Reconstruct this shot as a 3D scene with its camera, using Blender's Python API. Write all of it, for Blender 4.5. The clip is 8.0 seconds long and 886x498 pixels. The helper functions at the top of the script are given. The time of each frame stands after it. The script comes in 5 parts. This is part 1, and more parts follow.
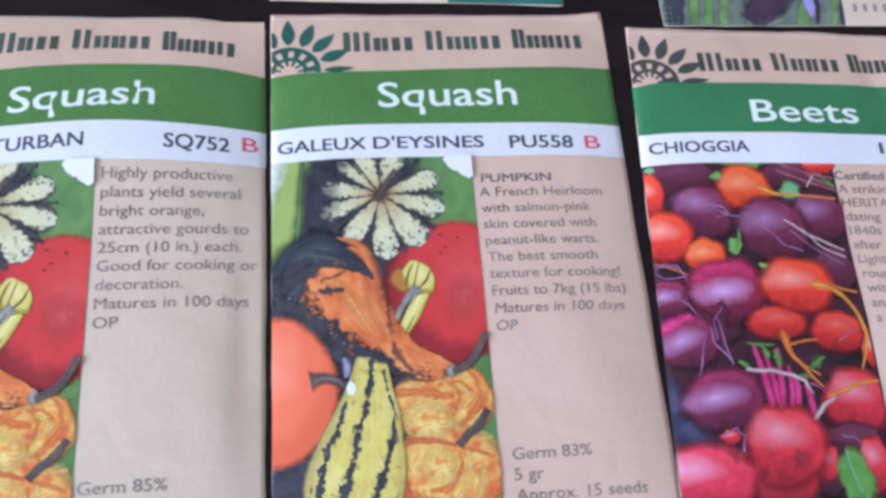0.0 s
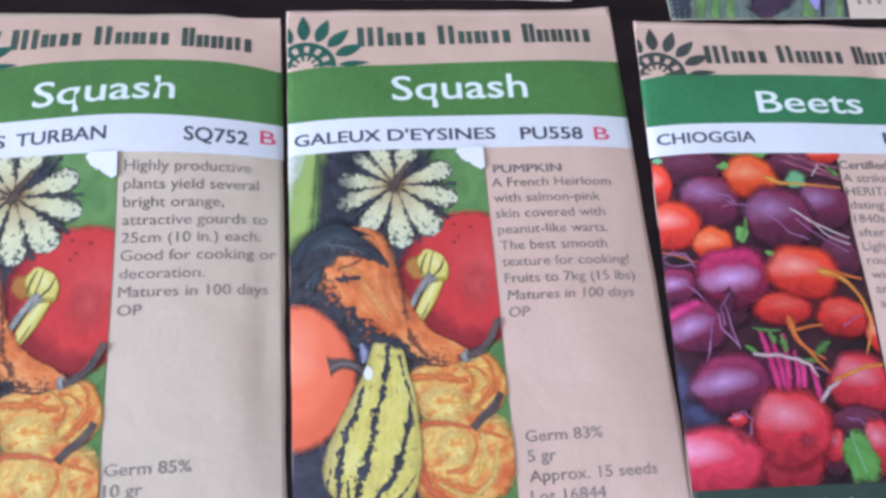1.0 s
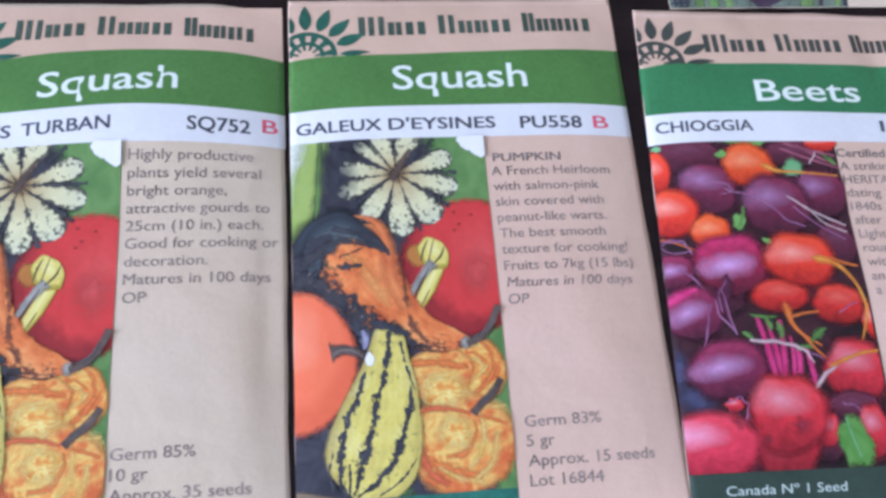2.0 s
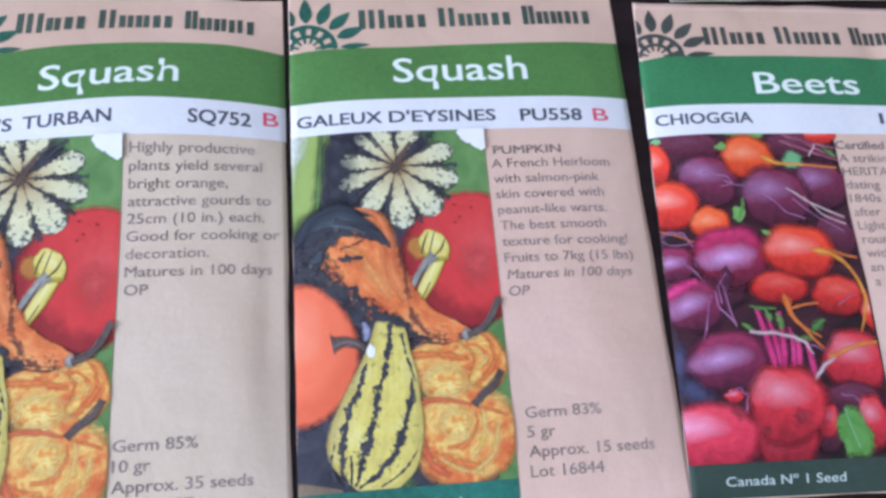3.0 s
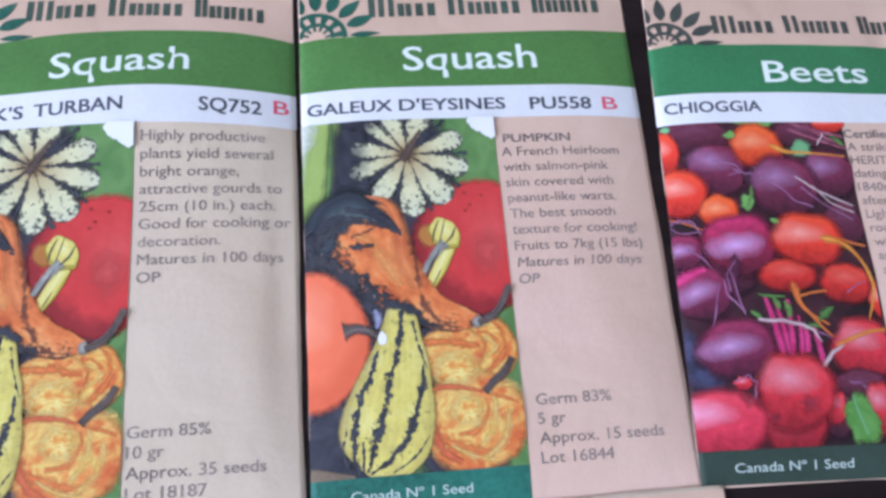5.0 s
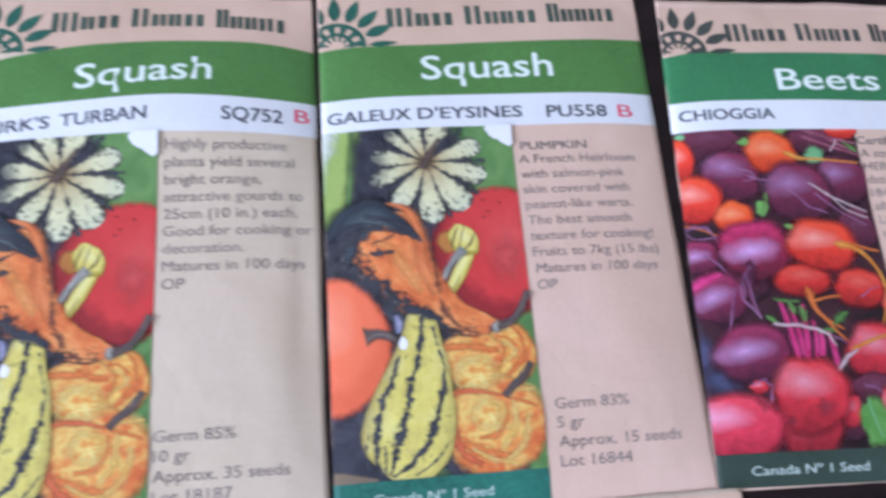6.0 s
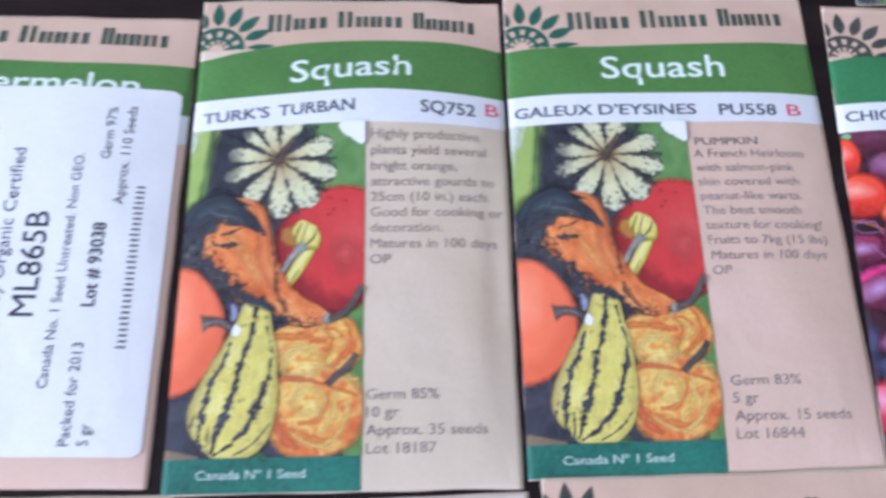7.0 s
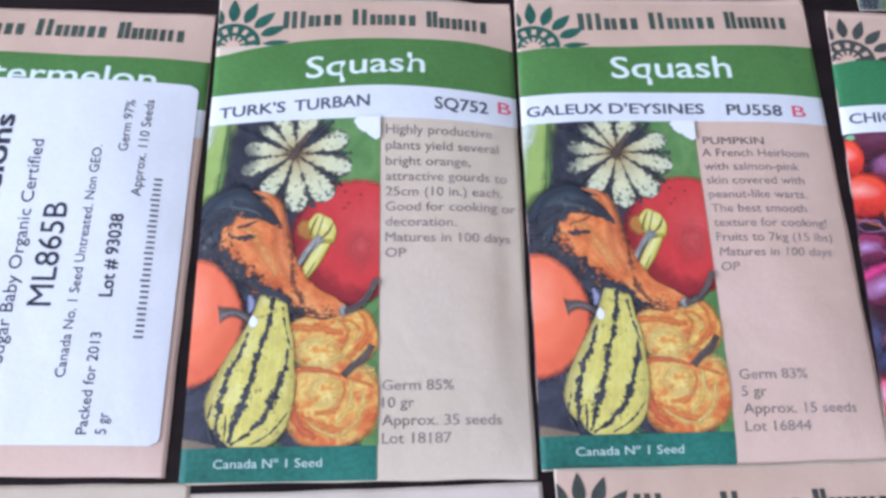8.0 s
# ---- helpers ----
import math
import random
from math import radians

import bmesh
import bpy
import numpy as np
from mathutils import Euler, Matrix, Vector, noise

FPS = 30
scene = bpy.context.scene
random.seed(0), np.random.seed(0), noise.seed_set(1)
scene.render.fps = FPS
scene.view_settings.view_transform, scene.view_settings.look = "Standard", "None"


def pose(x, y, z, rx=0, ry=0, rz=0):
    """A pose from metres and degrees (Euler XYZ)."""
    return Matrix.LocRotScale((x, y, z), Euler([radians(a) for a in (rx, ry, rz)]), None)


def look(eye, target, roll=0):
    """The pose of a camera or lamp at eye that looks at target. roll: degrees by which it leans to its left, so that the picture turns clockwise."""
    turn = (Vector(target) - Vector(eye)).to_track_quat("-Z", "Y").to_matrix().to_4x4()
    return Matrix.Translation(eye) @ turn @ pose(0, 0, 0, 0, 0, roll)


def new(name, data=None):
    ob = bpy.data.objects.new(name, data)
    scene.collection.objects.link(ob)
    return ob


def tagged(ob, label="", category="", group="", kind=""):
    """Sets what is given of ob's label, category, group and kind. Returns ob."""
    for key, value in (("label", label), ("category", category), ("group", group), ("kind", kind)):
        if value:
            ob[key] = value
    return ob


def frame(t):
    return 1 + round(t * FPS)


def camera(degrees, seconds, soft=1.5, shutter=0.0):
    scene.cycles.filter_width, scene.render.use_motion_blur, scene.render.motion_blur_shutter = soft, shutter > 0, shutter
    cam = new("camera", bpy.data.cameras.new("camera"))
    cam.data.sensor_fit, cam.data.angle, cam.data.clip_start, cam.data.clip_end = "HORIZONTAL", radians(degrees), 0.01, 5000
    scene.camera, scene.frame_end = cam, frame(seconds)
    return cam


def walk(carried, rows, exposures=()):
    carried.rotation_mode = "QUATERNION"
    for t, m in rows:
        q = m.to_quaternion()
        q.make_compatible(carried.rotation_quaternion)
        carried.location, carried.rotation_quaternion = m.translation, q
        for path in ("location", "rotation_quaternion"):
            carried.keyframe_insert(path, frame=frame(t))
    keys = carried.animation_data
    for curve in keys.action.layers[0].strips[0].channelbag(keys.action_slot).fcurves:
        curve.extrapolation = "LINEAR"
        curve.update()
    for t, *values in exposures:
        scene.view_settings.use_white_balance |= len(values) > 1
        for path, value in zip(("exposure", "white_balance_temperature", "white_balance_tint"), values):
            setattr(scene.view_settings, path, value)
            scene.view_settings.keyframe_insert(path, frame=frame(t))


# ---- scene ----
cam = camera(50.64, 8.0, soft=3.0, shutter=0.9)
MM = 0.001
# seconds, eye in millimetres over the table top, turn in degrees
PATH = [
    (0.0, 9.473, -13.825, 188.563, 23.13, -7.15, -5.17),
    (0.5, 6.801, -15.872, 191.433, 23.50, -7.33, -5.47),
    (1.0, 7.107, -17.441, 192.463, 22.99, -6.68, -5.25),
    (1.5, 6.915, -18.592, 194.052, 22.71, -6.72, -5.32),
    (1.7, 7.403, -18.456, 194.647, 22.49, -6.47, -5.22),
    (2.8, 6.491, -19.167, 194.743, 22.06, -6.67, -5.42),
    (3.0, 6.789, -19.219, 195.076, 21.96, -6.53, -5.35),
    (3.5, 5.984, -19.094, 196.269, 21.83, -6.53, -5.30),
    (4.0, 5.811, -18.860, 196.093, 21.42, -6.36, -5.18),
    (4.5, 4.837, -20.148, 195.592, 21.57, -6.42, -5.25),
    (4.7, 4.264, -19.742, 195.309, 21.43, -6.61, -5.35),
    (5.8, 3.518, -19.940, 196.045, 21.32, -6.67, -5.37),
    (6.0, 0.180, -20.442, 197.769, 21.73, -6.35, -5.39),
    (6.2, -2.907, -19.565, 200.745, 21.48, -5.31, -4.71),
    (6.3, -6.987, -21.727, 202.301, 21.68, -4.57, -4.38),
    (6.5, -12.823, -25.155, 201.751, 21.19, -3.45, -3.56),
    (6.7, -16.803, -26.186, 204.009, 21.00, -2.64, -3.15),
    (7.0, -26.686, -31.416, 210.611, 22.05, -2.35, -2.09),
    (7.2, -30.770, -32.597, 211.881, 22.05, -3.22, -2.04),
    (7.5, -34.742, -35.630, 212.032, 22.49, -3.75, -1.97),
    (8.0, -34.479, -35.156, 212.118, 22.45, -3.52, -2.02),
]
walk(cam, [(t, pose(x * MM, y * MM, z * MM, a, b, c)) for t, x, y, z, a, b, c in PATH], exposures=[(0.0, 0.0, 6500, 10), (8.0, 0.0, 6500, 10)])

# ---------------------------------------------------------------- world, window light
world = bpy.data.worlds.new("daylight")
scene.world = world
world.use_nodes = True
sky = world.node_tree.nodes.new("ShaderNodeTexSky")
sky.sky_type, sky.sun_disc = "NISHITA", False
sky.sun_elevation, sky.sun_rotation = radians(38), radians(200)
world.node_tree.links.new(sky.outputs[0], world.node_tree.nodes["Background"].inputs[0])
world.node_tree.nodes["Background"].inputs[1].default_value = 0.1

win = bpy.data.lights.new("window_daylight", "AREA")
win.shape, win.size, win.size_y, win.energy, win.color = "RECTANGLE", 1.9, 1.2, 145, (0.612, 0.722, 1.0)
new("window_daylight", win).matrix_world = look((-2.30, -0.65, 1.10), (0.1, 0.0, 0.0))


# ---------------------------------------------------------------- materials
class Nodes:
    """Shortcuts for building a node material."""

    def __init__(self, name, rough=0.6, spec=0.3):
        self.mat = bpy.data.materials.new(name)
        self.mat.use_nodes = True
        self.tree = self.mat.node_tree
        self.bsdf = self.tree.nodes["Principled BSDF"]
        self.bsdf.inputs["Roughness"].default_value = rough
        self.bsdf.inputs["Specular IOR Level"].default_value = spec

    def add(self, kind, operation="", data_type="", blend_type=""):
        node = self.tree.nodes.new(kind)
        if operation:
            node.operation = operation
        if data_type:
            node.data_type = data_type
        if blend_type:
            node.blend_type = blend_type
        return node

    def put(self, socket, value):
        if isinstance(value, bpy.types.NodeSocket):
            self.tree.links.new(value, socket)
        elif isinstance(value, (tuple, list)) and socket.type == "RGBA":
            socket.default_value = (*value, 1.0)
        else:
            socket.default_value = value

    def math(self, op, a, b=0.0, c=0.0):
        node = self.add("ShaderNodeMath", operation=op)
        for i, value in enumerate((a, b, c)):
            self.put(node.inputs[i], value)
        return node.outputs[0]

    def mix(self, f, a, b, how="MIX"):
        node = self.add("ShaderNodeMix", data_type="RGBA", blend_type=how)
        self.put(node.inputs[0], f)
        self.put(node.inputs[6], a)
        self.put(node.inputs[7], b)
        return node.outputs[2]

    def ramp(self, f, *stops, steps=False):
        node = self.add("ShaderNodeValToRGB")
        node.color_ramp.interpolation = "CONSTANT" if steps else "LINEAR"
        while len(node.color_ramp.elements) < len(stops):
            node.color_ramp.elements.new(0.5)
        for el, (place, colour) in zip(node.color_ramp.elements, stops):
            el.position = place
            el.color = (*colour, 1.0) if isinstance(colour, tuple) else (colour, colour, colour, 1.0)
        self.put(node.inputs[0], f)
        return node.outputs[0]

    def uv(self):
        return self.add("ShaderNodeTexCoord").outputs["UV"]

    def place(self):
        return self.add("ShaderNodeTexCoord").outputs["Object"]

    def noise(self, vec, scale, detail=3.0, rough=0.55, warp=0.0):
        node = self.add("ShaderNodeTexNoise")
        self.put(node.inputs["Vector"], vec)
        for key, value in (("Scale", scale), ("Detail", detail), ("Roughness", rough), ("Distortion", warp)):
            node.inputs[key].default_value = value
        return node.outputs[0]

    def xyz(self, vec):
        node = self.add("ShaderNodeSeparateXYZ")
        self.put(node.inputs[0], vec)
        return node.outputs

    def bump(self, height, strength, distance):
        node = self.add("ShaderNodeBump")
        node.inputs["Strength"].default_value, node.inputs["Distance"].default_value = strength, distance
        self.put(node.inputs["Height"], height)
        self.put(self.bsdf.inputs["Normal"], node.outputs[0])

    def soft(self, width=0.12, rag=0.10, scale=700):
        """Printed shapes blend into what lies round them: ink thins out over the rim of the shape."""
        edge = self.add("ShaderNodeUVMap")
        edge.uv_map = "Edge"
        e = self.xyz(edge.outputs[0])[0]
        x = self.math("SUBTRACT", 1.0 - 0.25 * rag, e)
        x = self.math("MULTIPLY_ADD", self.math("SUBTRACT", self.noise(self.place(), scale, 3.0, 0.65), 0.5), rag, x)
        node = self.add("ShaderNodeMath", operation="DIVIDE")
        node.use_clamp = True
        self.put(node.inputs[0], x)
        node.inputs[1].default_value = width
        self.put(self.bsdf.inputs["Alpha"], node.outputs[0])

    def done(self, colour):
        self.put(self.bsdf.inputs["Base Color"], colour)
        return self.mat


def paper_relief(n):
    place = n.place()
    fine = n.noise(place, 2600, 4.0)
    soft = n.noise(place, 90, 3.0)
    fold = n.math("ABSOLUTE", n.math("SUBTRACT", n.noise(place, 26, 2.0, 0.5, 0.4), 0.5))  # soft handling creases
    fold = n.math("MINIMUM", n.math("MULTIPLY", fold, 16.0), 1.0)
    rough = n.math("ADD", n.math("MULTIPLY", fine, 0.25), n.math("MULTIPLY", fold, 0.28))
    n.bump(n.math("ADD", rough, n.math("MULTIPLY", soft, 1.6)), 0.35, 0.0006)


def ink(name, colour, rough=0.55, vary=0.10, spec=0.3):
    """Flat printing ink on paper: a slight mottle and the paper's own relief."""
    n = Nodes(name, rough, spec)
    place = n.place()
    big, fine = n.noise(place, 45, 4.0), n.noise(place, 900, 3.0)
    f = n.math("ADD", n.math("MULTIPLY", big, 0.6), n.math("MULTIPLY", fine, 0.4))
    lo, hi = (tuple(min(1.0, c * (1 + s * vary * 2.2)) for c in colour) for s in (-1, 1))
    paper_relief(n)
    return n.done(n.ramp(f, (0.3, lo), (0.7, hi)))


def kraft(name, colour):
    """Recycled paper: fibres, flecks and faint stains."""
    n = Nodes(name, 0.68, 0.25)
    place = n.place()
    stain = n.noise(place, 20, 5.0, 0.6)
    stretch = n.add("ShaderNodeMapping")
    stretch.inputs["Scale"].default_value = (1.0, 0.45, 1.0)
    n.put(stretch.inputs["Vector"], place)
    fibre = n.noise(stretch.outputs[0], 1800, 4.0, 0.65)
    base = n.ramp(stain, (0.28, tuple(c * f for c, f in zip(colour, (0.90, 0.87, 0.78)))), (0.70, tuple(c * 1.06 for c in colour)))
    base = n.mix(0.16, base, n.ramp(fibre, (0.35, tuple(c * 0.80 for c in colour)), (0.65, tuple(min(1, c * 1.14) for c in colour))))
    tint = n.noise(place, 16, 3.0, 0.55)  # broad drifts between beige and rose
    base = n.mix(n.ramp(tint, (0.36, 0.30), (0.62, 0.0)), base, tuple(c * f for c, f in zip(colour, (0.93, 1.02, 0.95))))
    fleck = n.noise(place, 1500, 2.0)
    base = n.mix(n.ramp(fleck, (0.68, 0.0), (0.76, 0.35)), base, tuple(c * 0.55 for c in colour))
    paper_relief(n)
    return n.done(base)


def grain(n, colour, scale=7.0, amount=0.35, seed=0.0):
    """Print screen and tonal unevenness over a printed colour."""
    uv = n.uv()
    vec = n.add("ShaderNodeVectorMath", operation="ADD")
    n.put(vec.inputs[0], uv)
    vec.inputs[1].default_value = (seed, seed * 1.7, seed * 0.3)
    f = n.noise(vec.outputs[0], scale, 5.0, 0.6)
    return n.mix(amount, colour, n.ramp(f, (0.3, 0.15), (0.7, 0.85)), "OVERLAY")


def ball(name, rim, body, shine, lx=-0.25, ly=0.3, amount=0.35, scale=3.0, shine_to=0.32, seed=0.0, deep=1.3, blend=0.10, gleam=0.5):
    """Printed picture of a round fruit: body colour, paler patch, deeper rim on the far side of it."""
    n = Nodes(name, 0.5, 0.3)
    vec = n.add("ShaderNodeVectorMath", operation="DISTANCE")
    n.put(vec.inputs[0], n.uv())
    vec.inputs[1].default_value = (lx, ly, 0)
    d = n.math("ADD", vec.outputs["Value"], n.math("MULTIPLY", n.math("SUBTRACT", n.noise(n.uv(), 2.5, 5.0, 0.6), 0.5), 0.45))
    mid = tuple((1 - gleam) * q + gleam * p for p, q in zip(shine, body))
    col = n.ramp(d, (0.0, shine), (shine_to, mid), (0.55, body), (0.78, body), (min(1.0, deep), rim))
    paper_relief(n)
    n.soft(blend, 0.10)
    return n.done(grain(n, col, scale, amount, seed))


def beet_skin(name, rim, body, crest, shine, lx, ly, gleam):
    """Printed picture of a beet: brighter crest, wide soft sky gloss across it, dark underside."""
    n = Nodes(name, 0.5, 0.3)
    u, v, _ = n.xyz(n.uv())
    wander = n.math("SUBTRACT", n.noise(n.uv(), 2.2, 5.0, 0.62), 0.5)
    length = n.add("ShaderNodeVectorMath", operation="LENGTH")
    n.put(length.inputs[0], n.uv())
    r = n.math("MULTIPLY_ADD", wander, 0.35, length.outputs["Value"])
    h = n.math("MULTIPLY_ADD", wander, 0.7, v)
    col = n.mix(n.ramp(n.math("MULTIPLY_ADD", h, 0.5, 0.5), (0.55, 0.0), (0.92, 0.9)), body, crest)
    col = n.mix(n.ramp(n.math("MULTIPLY_ADD", h, -0.5, 0.5), (0.50, 0.0), (0.98, 0.92)), col, rim)
    col = n.mix(n.ramp(r, (0.70, 0.0), (1.05, 0.85)), col, rim)
    du, dv = n.math("MULTIPLY", n.math("SUBTRACT", u, lx), 0.85), n.math("MULTIPLY", n.math("SUBTRACT", v, ly), 1.7)
    d = n.math("SQRT", n.math("ADD", n.math("MULTIPLY", du, du), n.math("MULTIPLY", dv, dv)))
    d = n.math("MULTIPLY_ADD", wander, 0.8, d)
    col = n.mix(n.ramp(d, (0.0, gleam), (0.32, 0.45 * gleam), (0.70, 0.0)), col, shine)
    paper_relief(n)
    n.soft(0.24, 0.12)
    return n.done(grain(n, col, 4.0, 0.35))


def mottled(name, a, b, c, scale=4.0, warp=1.5, seed=0.0, rim=0.7, blend=0.14):
    """Printed picture of a skin with swirling patches of three colours."""
    n = Nodes(name, 0.5, 0.3)
    vec = n.add("ShaderNodeVectorMath", operation="ADD")
    n.put(vec.inputs[0], n.uv())
    vec.inputs[1].default_value = (seed, seed, 0)
    f = n.noise(vec.outputs[0], scale, 4.0, 0.6, warp)
    length = n.add("ShaderNodeVectorMath", operation="LENGTH")
    n.put(length.inputs[0], n.uv())
    col = n.ramp(f, (0.36, a), (0.46, b), (0.56, c), (0.66, b))
    col = n.mix(n.ramp(length.outputs["Value"], (0.60, 0.0), (1.0, rim)), col, tuple(0.88 * v for v in a))
    paper_relief(n)
    n.soft(blend, 0.15)
    return n.done(grain(n, grain(n, col, 9.0, 0.25), 26.0, 0.18, 3.0))


def speckled(name, pale, dark):
    """Printed rib of a cream gourd: dark flecks scattered over it, denser at its edges and tip (u across, v along)."""
    n = Nodes(name, 0.5, 0.3)
    u, v, _ = n.xyz(n.uv())
    edge = n.math("MULTIPLY", n.math("POWER", n.math("ABSOLUTE", u), 3.0), 0.37)
    tip = n.math("MULTIPLY", n.math("POWER", v, 2.0), 0.13)
    fleck = n.noise(n.place(), 760, 3.5, 0.68)
    f = n.math("ADD", fleck, n.math("ADD", edge, tip))
    base = n.ramp(n.noise(n.place(), 220, 3.0), (0.3, tuple(c * 0.82 for c in pale)), (0.7, pale))
    base = n.mix(n.ramp(v, (0.45, 0.0), (0.95, 0.6)), base, (0.62, 0.68, 0.54))
    base = n.mix(n.ramp(v, (0.05, 0.85), (0.45, 0.0)), base, (0.40, 0.27, 0.12))
    paper_relief(n)
    n.soft(0.16, 0.26, 800)
    return n.done(n.mix(n.ramp(f, (0.62, 0.0), (0.69, 0.9)), base, dark))


def striped(name):
    """Printed long gourd: yellow skin, paler ridges, greener and duller towards its sides (u across, v along)."""
    n = Nodes(name, 0.5, 0.3)
    u, v, _ = n.xyz(n.uv())
    skin = n.ramp(n.noise(n.place(), 160, 4.0, 0.65), (0.3, (0.56, 0.47, 0.14)), (0.5, (0.70, 0.60, 0.15)), (0.72, (0.77, 0.71, 0.29)))
    spot = n.noise(n.place(), 620, 3.0, 0.7)
    skin = n.mix(n.ramp(spot, (0.60, 0.0), (0.68, 0.75)), skin, (0.20, 0.17, 0.06))
    side = n.math("POWER", n.math("ABSOLUTE", n.math("ADD", u, 0.06)), 4.0)
    skin = n.mix(n.math("MULTIPLY", side, 0.7), skin, (0.24, 0.16, 0.06))
    skin = n.mix(n.ramp(v, (0.80, 0.0), (1.0, 0.5)), skin, (0.34, 0.25, 0.12))
    paper_relief(n)
    n.soft(0.08, 0.08)
    return n.done(grain(n, skin, 9.0, 0.22))


def warty(name):
    """Printed crooked gourd: orange with a black-green flank that breaks up into flecks and streaks (u across, v along)."""
    n = Nodes(name, 0.5, 0.3)
    u, v, _ = n.xyz(n.uv())
    col = n.ramp(n.noise(n.place(), 190, 4.0), (0.28, (0.52, 0.11, 0.038)), (0.48, (0.74, 0.21, 0.066)), (0.70, (0.84, 0.36, 0.13)))
    stretch = n.add("ShaderNodeMapping")
    stretch.inputs["Scale"].default_value = (5.0, 2.2, 1.0)
    n.put(stretch.inputs["Vector"], n.uv())
    streak = n.noise(stretch.outputs[0], 1.6, 5.0, 0.7, 0.5)
    fleck = n.noise(n.place(), 560, 4.0, 0.7)
    mask = n.math("ADD", n.math("MULTIPLY", streak, 0.45), n.math("MULTIPLY", fleck, 0.55))
    mask = n.math("ADD", mask, n.math("MULTIPLY", u, 0.13))
    mask = n.math("ADD", mask, n.math("MULTIPLY", n.math("ABSOLUTE", n.math("SUBTRACT", v, 0.40)), 0.10))
    col = n.mix(n.ramp(mask, (0.600, 0.0), (0.65, 0.92)), col, (0.030, 0.028, 0.030))
    paper_relief(n)
    n.soft(0.14, 0.40, 500)
    return n.done(grain(n, col, 9.0, 0.3))


def foliage(name, a, b, scale=5.0, blend=0.35, rag=0.25, grit=700):
    """Printed plain stuff: two tones of one colour, soft ragged rim."""
    n = Nodes(name, 0.5, 0.3)
    f = n.noise(n.place(), scale * 30, 4.0, 0.6, 0.6)
    paper_relief(n)
    n.soft(blend, rag, grit)
    return n.done(n.ramp(f, (0.3, a), (0.7, b)))


M_KRAFT = kraft("kraft_paper", (0.66, 0.532, 0.425))
# same kraft, with the pink cast of light and lens put into its colour
M_KRAFT_PINK_CAST = kraft("kraft_paper_pink_cast", (0.705, 0.49, 0.404))
# kraft with the header's shade, from tilting away, put into its colour
M_KRAFT_HEAD_SHADE = kraft("kraft_header_shade", (0.66, 0.448, 0.352))
M_KRAFT_PALE = kraft("pale_kraft_paper", (0.70, 0.58, 0.51))
M_GREEN = ink("leaf_green_ink", (0.076, 0.200, 0.050))
M_GREEN_DEEP = ink("deep_green_ink", (0.036, 0.185, 0.072))
M_TEAL = ink("teal_ink", (0.022, 0.150, 0.112), vary=0.22)
M_BOTTLE = ink("bottle_green_ink", (0.034, 0.058, 0.044))
M_WHITE = ink("white_ink", (0.715, 0.72, 0.735), vary=0.03)
M_LABEL = ink("white_label_paper", (0.765, 0.765, 0.775), 0.5, 0.02)
M_LOGO = ink("pine_green_ink", (0.018, 0.105, 0.072), vary=0.2)
M_BRAND = ink("grey_green_ink", (0.050, 0.082, 0.062), vary=0.2)
M_OLIVE = ink("dark_olive_ink", (0.058, 0.066, 0.056), vary=0.2)
M_TITLE = ink("title_white_ink", (0.74, 0.82, 0.76), vary=0.03)
M_GRADE = ink("grey_white_ink", (0.52, 0.62, 0.57), vary=0.05)
M_NAVY = ink("slate_ink", (0.062, 0.068, 0.088), vary=0.25)
M_BODY = ink("grey_ink", (0.29, 0.235, 0.215), vary=0.3)
M_RED = ink("red_ink", (0.70, 0.085, 0.145))
M_BLACK = ink("black_ink", (0.030, 0.030, 0.042), vary=0.25)


# ---------------------------------------------------------------- room and table
def box(bm, x0, x1, y0, y1, z0, z1):
    made = bmesh.ops.create_cube(bm, size=1.0, matrix=Matrix.Translation(((x0 + x1) / 2, (y0 + y1) / 2, (z0 + z1) / 2)) @ Matrix.Diagonal((x1 - x0, y1 - y0, z1 - z0, 1)))
    return made["verts"]


def finish(name, bm, material, parent=None, label="", smooth=False):
    me = bpy.data.meshes.new(name)
    bm.to_mesh(me)
    bm.free()
    me.materials.append(material)
    if smooth:
        me.polygons.foreach_set("use_smooth", [True] * len(me.polygons))
    ob = new(name, me)
    ob.parent = parent
    return tagged(ob, label) if label else ob


def plaster(name, colour):
    n = Nodes(name, 0.85, 0.2)
    f = n.noise(n.place(), 6.0, 5.0)
    n.bump(n.noise(n.place(), 160, 4.0), 0.2, 0.002)
    return n.done(n.ramp(f, (0.3, tuple(c * 0.94 for c in colour)), (0.7, colour)))


M_WALL = plaster("wall_paint", (0.74, 0.71, 0.68))
M_CEIL = plaster("ceiling_paint", (0.80, 0.79, 0.77))
M_FLOOR = plaster("floor_covering", (0.22, 0.16, 0.11))
FLOOR_Z = -0.75
X0, X1, Y0, Y1, TOP = -2.5, 2.1, -2.2, 1.9, 1.85


